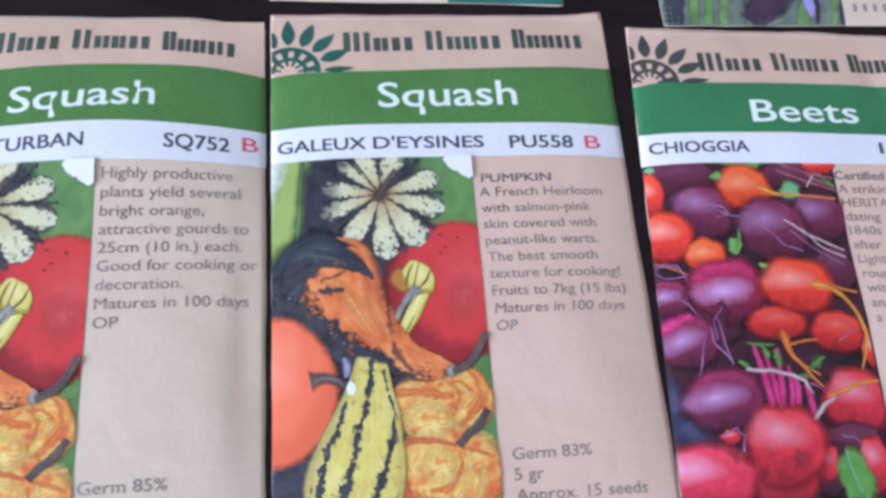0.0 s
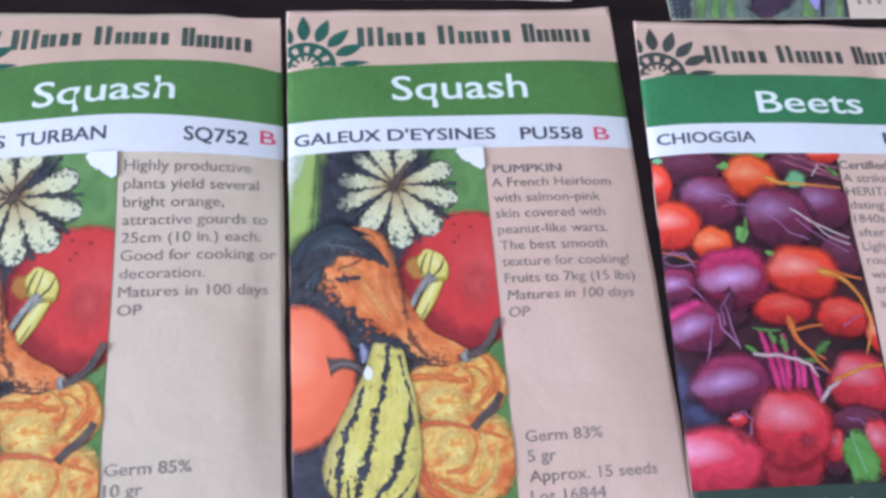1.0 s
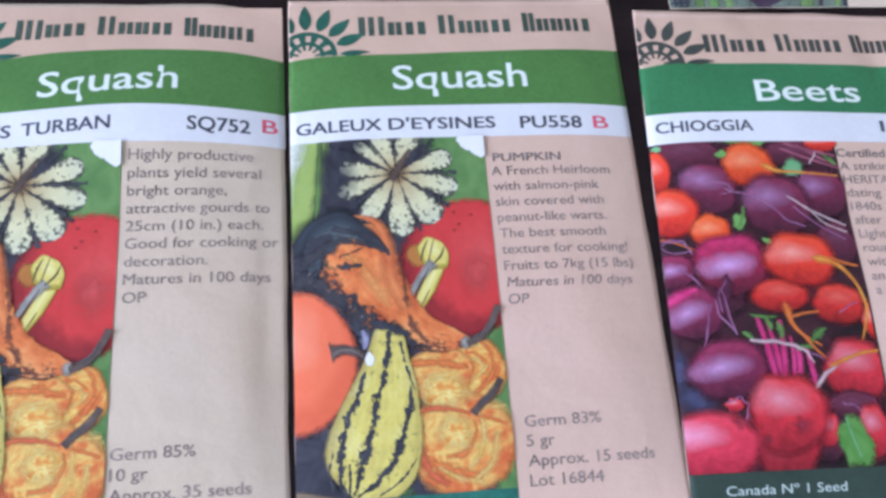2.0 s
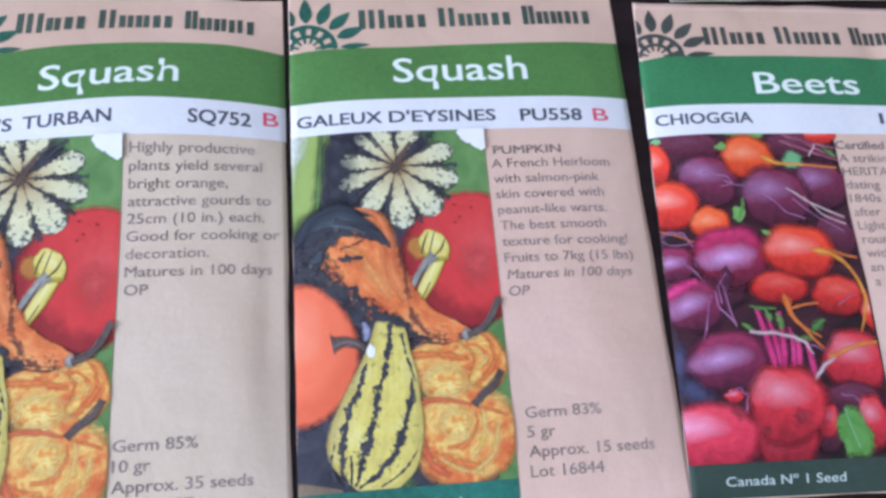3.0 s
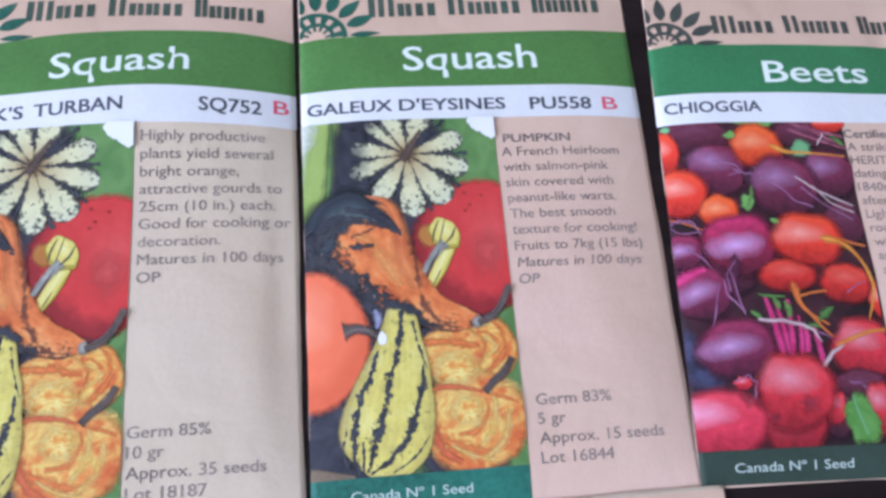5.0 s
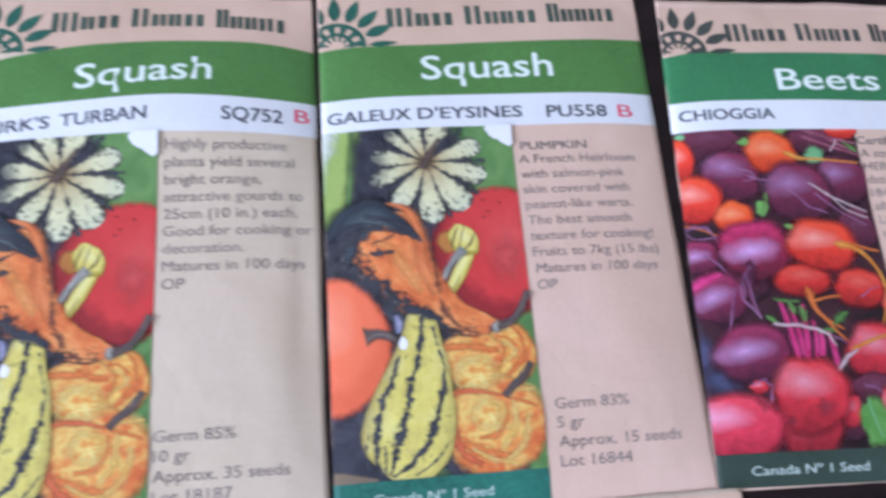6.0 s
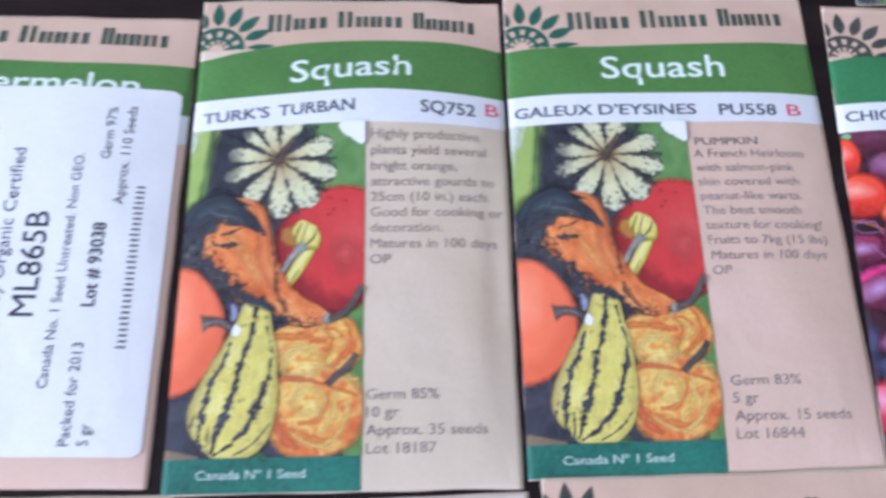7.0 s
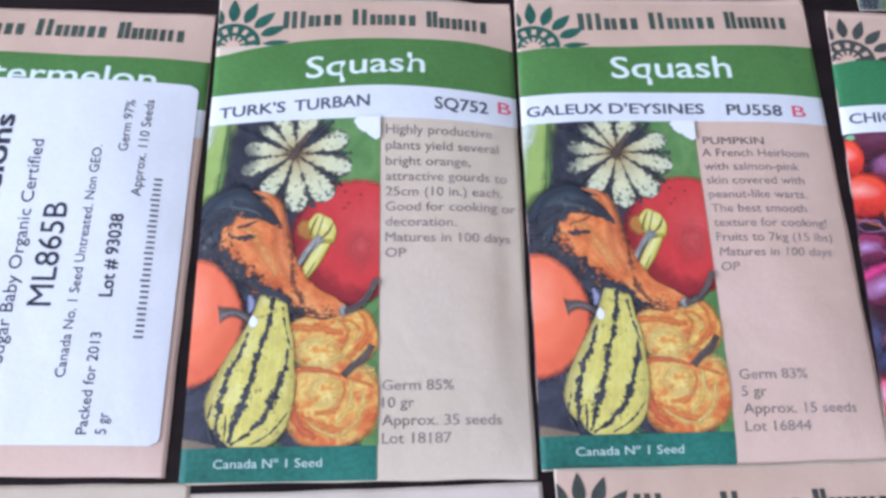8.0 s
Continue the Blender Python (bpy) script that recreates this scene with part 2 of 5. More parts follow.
# Unseen shell, added to close the place and bounce the window light.
def room():
    bm = bmesh.new()
    box(bm, X0 - 0.1, X1 + 0.1, Y0 - 0.1, Y1 + 0.1, FLOOR_Z - 0.1, FLOOR_Z)
    tagged(finish("floor", bm, M_FLOOR), "plain brown floor under the table", "floor", kind="structure")
    bm = bmesh.new()
    box(bm, X0 - 0.1, X1 + 0.1, Y0 - 0.1, Y1 + 0.1, TOP, TOP + 0.1)
    tagged(finish("ceiling", bm, M_CEIL), "plain white ceiling, unseen, added to bounce light", "ceiling", kind="structure")
    for name, (a, b, c, d) in dict(wall_north=(X0, X1, Y1, Y1 + 0.1), wall_south=(X0, X1, Y0 - 0.1, Y0), wall_east=(X1, X1 + 0.1, Y0, Y1)).items():
        bm = bmesh.new()
        box(bm, a, b, c, d, FLOOR_Z, TOP)
        tagged(finish(name, bm, M_WALL), "plain off-white wall, unseen, added to bounce light", "wall", kind="structure")
    bm = bmesh.new()
    box(bm, X0 - 0.1, X0, Y0, -1.65, FLOOR_Z, TOP)
    box(bm, X0 - 0.1, X0, 0.35, Y1, FLOOR_Z, TOP)
    box(bm, X0 - 0.1, X0, -1.65, 0.35, FLOOR_Z, 0.45)
    box(bm, X0 - 0.1, X0, -1.65, 0.35, 1.75, TOP)
    tagged(finish("wall_west", bm, M_WALL), "off-white wall with a window opening, unseen, added to bounce light", "wall", kind="structure")


room()


def lacquer():
    n = Nodes("dark_lacquered_wood", 0.5, 0.12)
    place = n.place()
    stretch = n.add("ShaderNodeMapping")
    stretch.inputs["Scale"].default_value = (0.12, 1.0, 1.0)
    n.put(stretch.inputs["Vector"], place)
    f = n.noise(stretch.outputs[0], 140, 6.0, 0.65, 0.4)
    n.bump(f, 0.15, 0.0005)
    return n.done(n.ramp(f, (0.3, (0.007, 0.004, 0.004)), (0.7, (0.020, 0.012, 0.012))))


def table():
    top_mat = lacquer()
    root = new("table")
    root.location = (0, 0.1, FLOOR_Z)
    tagged(root, "dark brown-black lacquered wooden table covered with seed packets", "table")
    bm = bmesh.new()
    box(bm, -0.7, 0.7, -0.45, 0.45, -FLOOR_Z - 0.03, -FLOOR_Z)
    bmesh.ops.bevel(bm, geom=bm.edges[:], offset=0.004, segments=2, affect="EDGES")
    finish("tabletop", bm, top_mat, root)
    for sx in (-1, 1):
        for sy in (-1, 1):
            bm = bmesh.new()
            box(bm, sx * 0.64 - 0.03, sx * 0.64 + 0.03, sy * 0.39 - 0.03, sy * 0.39 + 0.03, 0.0, -FLOOR_Z - 0.03)
            bmesh.ops.bevel(bm, geom=bm.edges[:], offset=0.003, segments=2, affect="EDGES")
            finish("leg", bm, top_mat, root)


table()


# ---------------------------------------------------------------- a seed packet as a sheet to print on
LAYER = 0.004


class Sheet:
    """One paper packet. Millimetres from its lower left corner, x across and y up; lift is the height over the paper."""

    def __init__(self, label, x, y, turn, lean, high, wide=82.0, base=0.0, puff=2.0, bumps=(), seed=1.0, wrinkle=0.35, paper=None, ext=0.0, droop=(0.0, 0.0), slack=0.0):
        self.ext, self.droop, self.shift, self.slack = ext, droop, 0.0, slack
        self.high, self.wide, self.puff, self.bumps, self.seed, self.wrinkle = high, wide, puff, bumps, seed, wrinkle
        a = radians(turn)
        self.ey = (lean * math.cos(a) + math.sin(a), -lean * math.sin(a) + math.cos(a))
        self.k = high / 128.5
        self.n = 0
        self.root = new("seed_packet")
        self.root.matrix_world = pose(x * MM, y * MM, base * MM, 0, 0, turn)
        tagged(self.root, label, "seed packet", "seed packets on the table")
        self.paper = paper or M_KRAFT
        self.body(self.paper)

    def height(self, x, y):
        """Height of the paper over its base: a flat sealed rim, a filled middle, creases."""
        u, v = min(1, max(-1, 2 * x / self.wide - 1)), min(1, max(-1, 2 * y / 128.5 - 1))
        fill = (1 - abs(u) ** 4.2) * (1 - (abs(v) ** 4.6 if v > 0 else abs(v) ** 7))
        z = 0.26 + (self.puff + 0.24) * fill
        for cx, cy, sx, sy, amount in self.bumps:
            z += amount * fill ** 0.5 * math.exp(-(((x - cx) / sx) ** 2) - ((y - cy) / sy) ** 2)
        s = self.seed
        z += self.wrinkle * (0.25 + 0.75 * fill) * noise.noise((x / 26 + s, y / 34, s)) + 0.30 * self.wrinkle * noise.noise((x / 11, y / 13 + s, s)) * (0.4 + 0.6 * fill)
        z += 0.8 * self.wrinkle * max(0.0, (y - 104) / 24) * noise.noise((x / 9 + s, y / 7, s))  # crumpled fold at the top
        return max(0.16, z)

    def spot(self, x, y, lift=0.0):
        if self.slack:  # paper drawn up over the bulge
            y += self.slack * math.exp(-((x - 46) / 24) ** 2 - ((y - 102) / 15) ** 2)
        yy = y * self.k
        return Vector(((x + self.ey[0] * yy) * MM, self.ey[1] * yy * MM, (self.height(x, y) + lift) * MM))

    def grid(self, name, x0, x1, y0, y1, material, lift, parent=None, step=1.5, low=None, top=None, left=None, right=None, label=""):
        """A printed field that follows the paper; its four edges may wander."""
        nx, ny = max(2, int((x1 - x0) / step)), max(2, int((y1 - y0) / step))
        bm = bmesh.new()
        uvl = bm.loops.layers.uv.new("UVMap")
        rows = []
        for j in range(ny + 1):
            row = []
            for i in range(nx + 1):
                u, v = i / nx, j / ny
                ym = y0 + (y1 - y0) * v
                a, b = x0 + (left(ym) if left else 0), x1 + (right(ym) if right else 0)
                x = a + (b - a) * u
                c, d = y0 + (low(x) if low else 0), y1 + (top(x) if top else 0)
                p = self.spot(x, c + (d - c) * v, lift)
                row.append(bm.verts.new(p))
                for rim, out in ((i == 0 and x0 < 0.05, -0.06), (i == nx and x1 > self.wide - 0.05, 0.06)):  # the print runs round the sealed rim
                    if rim:
                        row.insert(len(row) if out > 0 else 0, bm.verts.new((p.x + out * MM, p.y, 0.06 * MM)))
            rows.append(row)
        nx = len(rows[0]) - 1
        for j in range(ny):
            for i in range(nx):
                face = bm.faces.new((rows[j][i], rows[j][i + 1], rows[j + 1][i + 1], rows[j + 1][i]))
                for loop, (du, dv) in zip(face.loops, ((0, 0), (1, 0), (1, 1), (0, 1))):
                    loop[uvl].uv = ((i + du) / nx * 2 - 1, (j + dv) / ny * 2 - 1)
        return finish(name, bm, material, parent or self.root, label, smooth=True)

    def body(self, paper):
        """The envelope: front, folded rim and back in one closed skin."""
        nx, ny = 66, 100
        bm = bmesh.new()
        s = self.seed
        front, back = [], []
        for j in range(ny + 1):
            fr, bk = [], []
            for i in range(nx + 1):
                x = self.wide * i / nx
                y = j / ny * (128.5 + self.ext - self.droop[0] * math.exp(-(x / 9) ** 2) - self.droop[1] * math.exp(-((self.wide - x) / 9) ** 2))
                if j in (0, ny):
                    y += 0.35 * noise.noise((x / 14, s, j))
                if i in (0, nx):
                    x += 0.30 * noise.noise((y / 16, s, i))
                p = self.spot(x, y)
                fr.append(bm.verts.new(p))
                bk.append(bm.verts.new((p.x, p.y, 0.05 * MM)))
            front.append(fr)
            back.append(bk)
        for j in range(ny):
            for i in range(nx):
                bm.faces.new((front[j][i], front[j][i + 1], front[j + 1][i + 1], front[j + 1][i]))
                bm.faces.new((back[j][i], back[j + 1][i], back[j + 1][i + 1], back[j][i + 1]))
        for i in range(nx):
            bm.faces.new((front[0][i + 1], front[0][i], back[0][i], back[0][i + 1]))
            bm.faces.new((front[ny][i], front[ny][i + 1], back[ny][i + 1], back[ny][i]))
        for j in range(ny):
            bm.faces.new((front[j][0], front[j + 1][0], back[j + 1][0], back[j][0]))
            bm.faces.new((front[j + 1][nx], front[j][nx], back[j][nx], back[j + 1][nx]))
        return finish("envelope", bm, paper, self.root, smooth=True)

    # ---- printing
    def lay(self, bm, lift, whole=False):
        """Trim a flat shape at the picture's edges and lay it on the paper."""
        if not whole:
            x0, x1, y0, y1 = self.window
            for place, way in (((x0, 0, 0), (-1, 0, 0)), ((x1, 0, 0), (1, 0, 0)), ((0, y0, 0), (0, -1, 0)), ((0, y1, 0), (0, 1, 0))):
                bmesh.ops.bisect_plane(bm, geom=bm.verts[:] + bm.edges[:] + bm.faces[:], dist=1e-5, plane_co=place, plane_no=way, clear_outer=True)
        for v in bm.verts:
            v.co = self.spot(v.co.x, v.co.y, lift)

    def next(self):
        self.n += 1
        return 0.10 + LAYER * self.n

    def blob(self, name, cx, cy, rx, ry, material, turn=0.0, wob=0.04, parent=None, lobes=0, rings=8, sides=40, label=""):
        """A round printed shape with a slightly uneven outline."""
        lift, a = self.next(), radians(turn)
        bm = bmesh.new()
        uvl = bm.loops.layers.uv.new("UVMap")
        rim = bm.loops.layers.uv.new("Edge")

        def at(r, th):
            k = 1 + wob * 2 * noise.noise((math.cos(th) * 1.6 + cx, math.sin(th) * 1.6 + cy, self.n)) + (0.05 * math.cos(lobes * th) if lobes else 0)
            k *= 1.05
            px, py = rx * r * k * math.cos(th), ry * r * k * math.sin(th)
            return cx + self.shift + px * math.cos(a) - py * math.sin(a), cy + px * math.sin(a) + py * math.cos(a)

        verts, uvs = [], {}
        for j in range(rings + 1):
            ring = []
            for i in range(sides):
                th = 2 * math.pi * i / sides
                r = j / rings
                vert = bm.verts.new((*at(max(r, 0.02), th), 0))
                uvs[vert] = (r * math.cos(th), r * math.sin(th))
                ring.append(vert)
            verts.append(ring)
        for j in range(rings):
            for i in range(sides):
                k = (i + 1) % sides
                bm.faces.new((verts[j][i], verts[j + 1][i], verts[j + 1][k], verts[j][k]))
        bm.faces.new(verts[0])
        for face in bm.faces:
            for loop in face.loops:
                loop[uvl].uv = uvs[loop.vert]
                loop[rim].uv = (Vector(uvs[loop.vert]).length, 0)
        self.lay(bm, lift)
        return finish(name, bm, material, parent or self.root, label, smooth=True)

    def sweep(self, name, points, material, parent=None, n=30, across=6, wob=0.0, label="", free=False, grow=1.0):
        """A printed stroke along x, y, half width; u runs across, v along."""
        lift = self.next()
        bm = bmesh.new()
        uvl = bm.loops.layers.uv.new("UVMap")
        rim = bm.loops.layers.uv.new("Edge")
        pts = [Vector((x + self.shift, y, w)) for x, y, w in points]
        pts = [2 * pts[0] - pts[1]] + pts + [2 * pts[-1] - pts[-2]]
        m = len(pts) - 3

        def at(v):
            s = min(v * m, m - 1e-6)
            i, t = int(s), s - int(s)
            a, b, c, d = pts[i:i + 4]
            return 0.5 * (2 * b + (c - a) * t + (2 * a - 5 * b + 4 * c - d) * t * t + (3 * b - 3 * c + d - a) * t ** 3)

        rows = []
        for j in range(n + 1):
            v = j / n
            p, q = at(v), at(min(1, v + 0.01)) - at(max(0, v - 0.01))
            side = Vector((q.y, -q.x)).normalized()
            w = max(0.03, p.z * grow)
            row = []
            for i in range(across + 1):
                u = 2 * i / across - 1
                k = w * u * (1 + wob * noise.noise((v * 9, u * 2, self.n)))
                x, y = p.x + side.x * k, p.y + side.y * k
                row.append((bm.verts.new((x, y, 0)), u, v))
            rows.append(row)
        for j in range(n):
            for i in range(across):
                quad = (rows[j][i], rows[j][i + 1], rows[j + 1][i + 1], rows[j + 1][i])
                face = bm.faces.new([q[0] for q in quad])
                for loop, q in zip(face.loops, quad):
                    loop[uvl].uv = q[1:]
                    loop[rim].uv = (abs(q[1]), q[2])
        bmesh.ops.recalc_face_normals(bm, faces=bm.faces[:])
        self.lay(bm, lift, free)
        return finish(name, bm, material, parent or self.root, label, smooth=True)

    def letter(self, name, words, x, y, cap, material, parent, width=0.0, bold=0.0, slant=0.0, up=False, lift=0.10, rise=0.0, hs=1.0):
        """Words set with the built-in font: left end and baseline, height of the capitals, whole width. Bold is overprinted."""
        data = bpy.data.curves.new("words", "FONT")
        data.body, data.size, data.resolution_u, data.shear = words, 1.0, 3, slant
        tmp = new("words", data)
        graph = bpy.context.evaluated_depsgraph_get()
        graph.update()
        me = bpy.data.meshes.new_from_object(tmp.evaluated_get(graph))
        bpy.data.objects.remove(tmp)
        bpy.data.curves.remove(data)
        xs = [v.co.x for v in me.vertices]
        left, span = min(xs), max(xs) - min(xs)
        sy = cap / 0.70
        sx = width / span if width else sy * hs
        shifts = [(0, 0)] if not bold else [(-bold, -bold * 0.6), (bold, -bold * 0.6), (bold, bold * 0.6), (-bold, bold * 0.6), (0, 0)]
        bm = bmesh.new()
        for n, (dx, dy) in enumerate(shifts):
            start = len(bm.verts)
            bm.from_mesh(me)
            bm.verts.ensure_lookup_table()
            for v in bm.verts[start:]:
                a, b = (v.co.x + dx - left) * sx, (v.co.y + dy) * sy
                b += rise * a
                h = lift + 0.004 * n
                v.co = self.spot(x - b, y + a, h) if up else self.spot(x + a, y + b, h)
        bpy.data.meshes.remove(me)
        if cap < 2.9:
            return finish(name, bm, material, parent)
        return self.part_letters(name, bm, material, parent, up)

    def part_letters(self, name, bm, material, parent, up):
        """Large letters become pieces of their own: islands that overlap along the line belong together."""
        islands, seen = [], set()
        for v in bm.verts:
            if v in seen:
                continue
            todo, isle = [v], []
            seen.add(v)
            while todo:
                w = todo.pop()
                isle.append(w)
                for e in w.link_edges:
                    o = e.other_vert(w)
                    if o not in seen:
                        seen.add(o)
                        todo.append(o)
            along = [p.co.y if up else p.co.x for p in isle]
            islands.append([min(along), max(along), isle])
        islands.sort(key=lambda i: i[0])
        groups = []
        for a, b, isle in islands:
            if groups and a < groups[-1][1] - 0.00012:
                groups[-1][1] = max(b, groups[-1][1])
                groups[-1][2] += isle
            else:
                groups.append([a, b, list(isle)])
        made = None
        for _, _, verts in groups:
            one, table_of = bmesh.new(), {}
            for v in verts:
                table_of[v] = one.verts.new(v.co)
            for face in {f for v in verts for f in v.link_faces}:
                one.faces.new([table_of[v] for v in face.verts])
            made = finish(name, one, material, parent)
        bm.free()
        return made

    def stroke(self, name, pts, w, material, parent, lift=0.10, closed=False, up=None):
        """One plain printed mark: a ribbon of width w through a few points."""
        bm = bmesh.new()
        n = len(pts)
        pairs = []
        for i, p in enumerate(pts):
            q = Vector(pts[(i + 1) % n] if (closed or i < n - 1) else p) - Vector(pts[i - 1] if (closed or i) else p)
            side = Vector((q.y, -q.x)).normalized() * (w / 2)
            pairs.append([bm.verts.new(self.spot(p[0] + k * side.x, p[1] + k * side.y, lift)) for k in (-1, 1)])
        for i in range(n if closed else n - 1):
            a, b = pairs[i], pairs[(i + 1) % n]
            bm.faces.new((a[0], a[1], b[1], b[0]))
        bmesh.ops.recalc_face_normals(bm, faces=bm.faces[:])
        return finish(name, bm, material, parent)

    def bars(self, x, y, x1, count, tall, material, parent, up=False, lift=0.10):
        """Plain upright bars in place of a code that cannot be read."""
        slot = (x1 - (y if up else x)) / count
        for i in range(count):
            a = (i + 0.45) * slot
            if up:
                pts = ((x, y + a), (x - tall * (1.0 if i % 5 else 1.15), y + a))
            else:
                pts = ((x + a, y), (x + a, y + tall))
            self.stroke("plain_bar", pts, abs(slot) * 0.36, material, parent, lift)

    def brand(self, x, y, x1, rise, material, arch=0.0):
        """The maker's name as plain upright bars: tall ones for the capitals, low ones after them, in pairs where a letter is wide."""
        # darker kraft sheet: shade of the tilted top painted in, no print of its own
        panel = self.grid("header_shade_panel", 0.3, self.wide - 0.3, 112.2, 127.7, M_KRAFT_HEAD_SHADE, 0.04)
        w = x1 - x
        for a, b, sizes in ((0.0, 0.287, (2.0, 1.1, 0.9, 0.7)), (0.33, 0.647, (1.5, 1.2, 1.1, 0.9, 0.7)), (0.694, 1.0, (1.1, 1.1, 1.1, 1.3, 0.9))):
            unit, at = (b - a) * w / sum(sizes), x + a * w
            for i, size in enumerate(sizes):
                wide = size * unit
                yy = y + rise * (at - x) + arch * math.sin(math.pi * (at - x) / w)
                tall = 6.0 if i == 0 else 4.0
                places = (0.12, 0.44, 0.78) if size > 1.6 else (0.2, 0.68) if size > 1.0 else (0.42,)
                for k, f in enumerate(places):
                    thick = 0.50 * unit if len(places) == 1 else (0.36 if k else 0.42) * unit
                    self.stroke("plain_bar", [(at + f * wide, yy + tall * q / 6) for q in range(7)], thick, material, panel, 0.16)
                at += wide


def sun_mark(s, x, y, material, lean=0.0):
    """The maker's mark as plain shapes: a half disc with a ring, and leaf-shaped rays."""
    keep, s.n = s.n, 0
    s.window = (0.15, s.wide, y - 0.6, 127.9)
    mark = None
    arc = [(x + 6.9 * math.cos(radians(a)), y + 6.9 * math.sin(radians(a)), 0.6) for a in range(175, -1, -25)]
    mark = s.sweep("mark", arc, material, n=28, across=2)
    inner = [(x + 4.0 * math.cos(radians(a)), y + 4.0 * math.sin(radians(a)), 0.5) for a in range(175, -1, -25)]
    s.sweep("ring", inner, material, mark, n=24, across=2)
    for a in range(10, 175, 30):
        c, d = math.cos(radians(a)), math.sin(radians(a))
        s.sweep("spoke", [(x + 4.0 * c, y + 4.0 * d, 0.5), (x + 5.4 * c, y + 5.4 * d, 0.75), (x + 6.6 * c, y + 6.6 * d, 1.0)], material, mark, n=5, across=2)
        s.sweep("spoke", [(x + 2.0 * c, y + 2.0 * d, 0.25), (x + 4.0 * c, y + 4.0 * d, 0.4)], material, mark, n=4, across=2)
    for a in (3, 24, 46, 68, 91, 114, 136):
        c, d = math.cos(radians(a)), math.sin(radians(a))
        ray = [(x + r * c, y + r * d, w * (0.55 if a == 3 else 1)) for r, w in ((8.1, 0.3), (9.6, 1.25), (11.3, 1.5), (13.4, 0.95), (15.3, 0.05))]
        s.sweep("ray", ray, material, mark, n=12, across=2)
    s.n = keep


def header(s, green, title, title_box, brand, name, name_box, code, code_box, letter_box, mark=None, wave=1.0, rises=(0.01, 0.0, 0.0), green_up=0.0, crest=None):
    """Brand line on paper toned darker for its tilt, green field with the title, white field with the variety."""
    hill = lambda x: np.interp(x, *crest) if crest else wave * (0.9 * math.exp(-((x - 9) / 8) ** 2) - 1.2 * math.exp(-(x / 5) ** 2) + 0.02 * (x - 40) * 0.6)
    field = s.grid("green_field", 0.02, s.wide - 0.02, 97.3, 111.3 + green_up, green, 0.08, top=hill)
    s.letter("title", title, title_box[0], title_box[1], title_box[3], M_TITLE, field, title_box[2] - title_box[0], bold=0.009, rise=rises[0])
    white = s.grid("white_field", 0.02, s.wide - 0.02, 88.7, 97.3, M_WHITE, 0.08)
    for word, a, b in name:
        s.letter("variety", word, a, name_box[0] + rises[1] * (a - 2.0), name_box[1], M_NAVY, white, b - a, bold=0.019, rise=rises[1])
    if code:
        s.letter("code", code, code_box[0], code_box[1], code_box[3], M_NAVY, white, code_box[2] - code_box[0], bold=0.019, rise=rises[2])
        s.letter("letter", "B", letter_box[0], letter_box[1], letter_box[3], M_RED, white, letter_box[2] - letter_box[0], bold=0.008)
    s.brand(*brand[:4], mark or M_BRAND, *brand[4:])
    sun_mark(s, 4.2, 112.2, mark or M_LOGO)


def lines(s, x, y, step, cap, words, parent=None, hs=1.0, slide=0.0, first=False, lift=0.10):
    """Lines of small print, one under the other."""
    for i, w in enumerate(words):
        s.letter("small_print", w, x + slide * i, y - step * i, cap, M_BODY, parent or s.root, bold=0.016 if (i == 0 and first) else 0.0, lift=lift, hs=hs)


# ---------------------------------------------------------------- the printed picture of mixed squashes
P_DARK = foliage("print_deep_shade", (0.026, 0.026, 0.038), (0.066, 0.066, 0.086), 5.0, 0.3, 0.5)
P_LEAF = foliage("print_leaf", (0.085, 0.20, 0.060), (0.16, 0.30, 0.10))
P_LEAF_SOFT = foliage("print_leaf_haze", (0.085, 0.17, 0.050), (0.15, 0.26, 0.08), 5.0, 0.8, 0.4)
P_LIME = foliage("print_lime_leaf", (0.19, 0.29, 0.06), (0.36, 0.46, 0.14), 3.0, 0.5, 0.3)
P_FLANK = foliage("print_black_flank", (0.022, 0.023, 0.032), (0.058, 0.060, 0.075), 6.0, 0.35, 1.1)
P_CREAM = speckled("print_cream_rib", (0.72, 0.69, 0.42), (0.030, 0.032, 0.036))
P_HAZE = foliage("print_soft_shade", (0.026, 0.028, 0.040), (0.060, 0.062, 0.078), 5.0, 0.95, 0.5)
P_UMBER = foliage("print_umber_haze", (0.14, 0.085, 0.05), (0.24, 0.15, 0.08), 6.0, 0.9, 0.5)
P_UMBER_DEEP = foliage("print_deep_umber", (0.065, 0.046, 0.040), (0.14, 0.095, 0.075), 8.0, 0.6, 0.5)
P_MAROON = foliage("print_maroon_speck", (0.14, 0.02, 0.025), (0.22, 0.03, 0.03), 6.0, 0.9, 0.4)
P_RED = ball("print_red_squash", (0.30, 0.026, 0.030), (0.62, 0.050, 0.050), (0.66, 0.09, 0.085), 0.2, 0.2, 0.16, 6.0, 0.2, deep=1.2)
P_RED_GLOSS = foliage("print_red_gloss", (0.63, 0.075, 0.075), (0.67, 0.12, 0.11), 5.0, 0.98, 0.6)
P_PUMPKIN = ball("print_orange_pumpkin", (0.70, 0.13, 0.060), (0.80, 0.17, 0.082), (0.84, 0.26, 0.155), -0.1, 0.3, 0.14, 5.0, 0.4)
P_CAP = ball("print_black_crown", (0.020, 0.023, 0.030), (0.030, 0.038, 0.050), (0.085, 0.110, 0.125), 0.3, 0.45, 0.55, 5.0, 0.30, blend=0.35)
P_WARTY = warty("print_warty_gourd")
P_SHOULDER = foliage("print_orange_shoulder", (0.58, 0.14, 0.050), (0.78, 0.27, 0.095), 5.0, 0.85, 0.4)
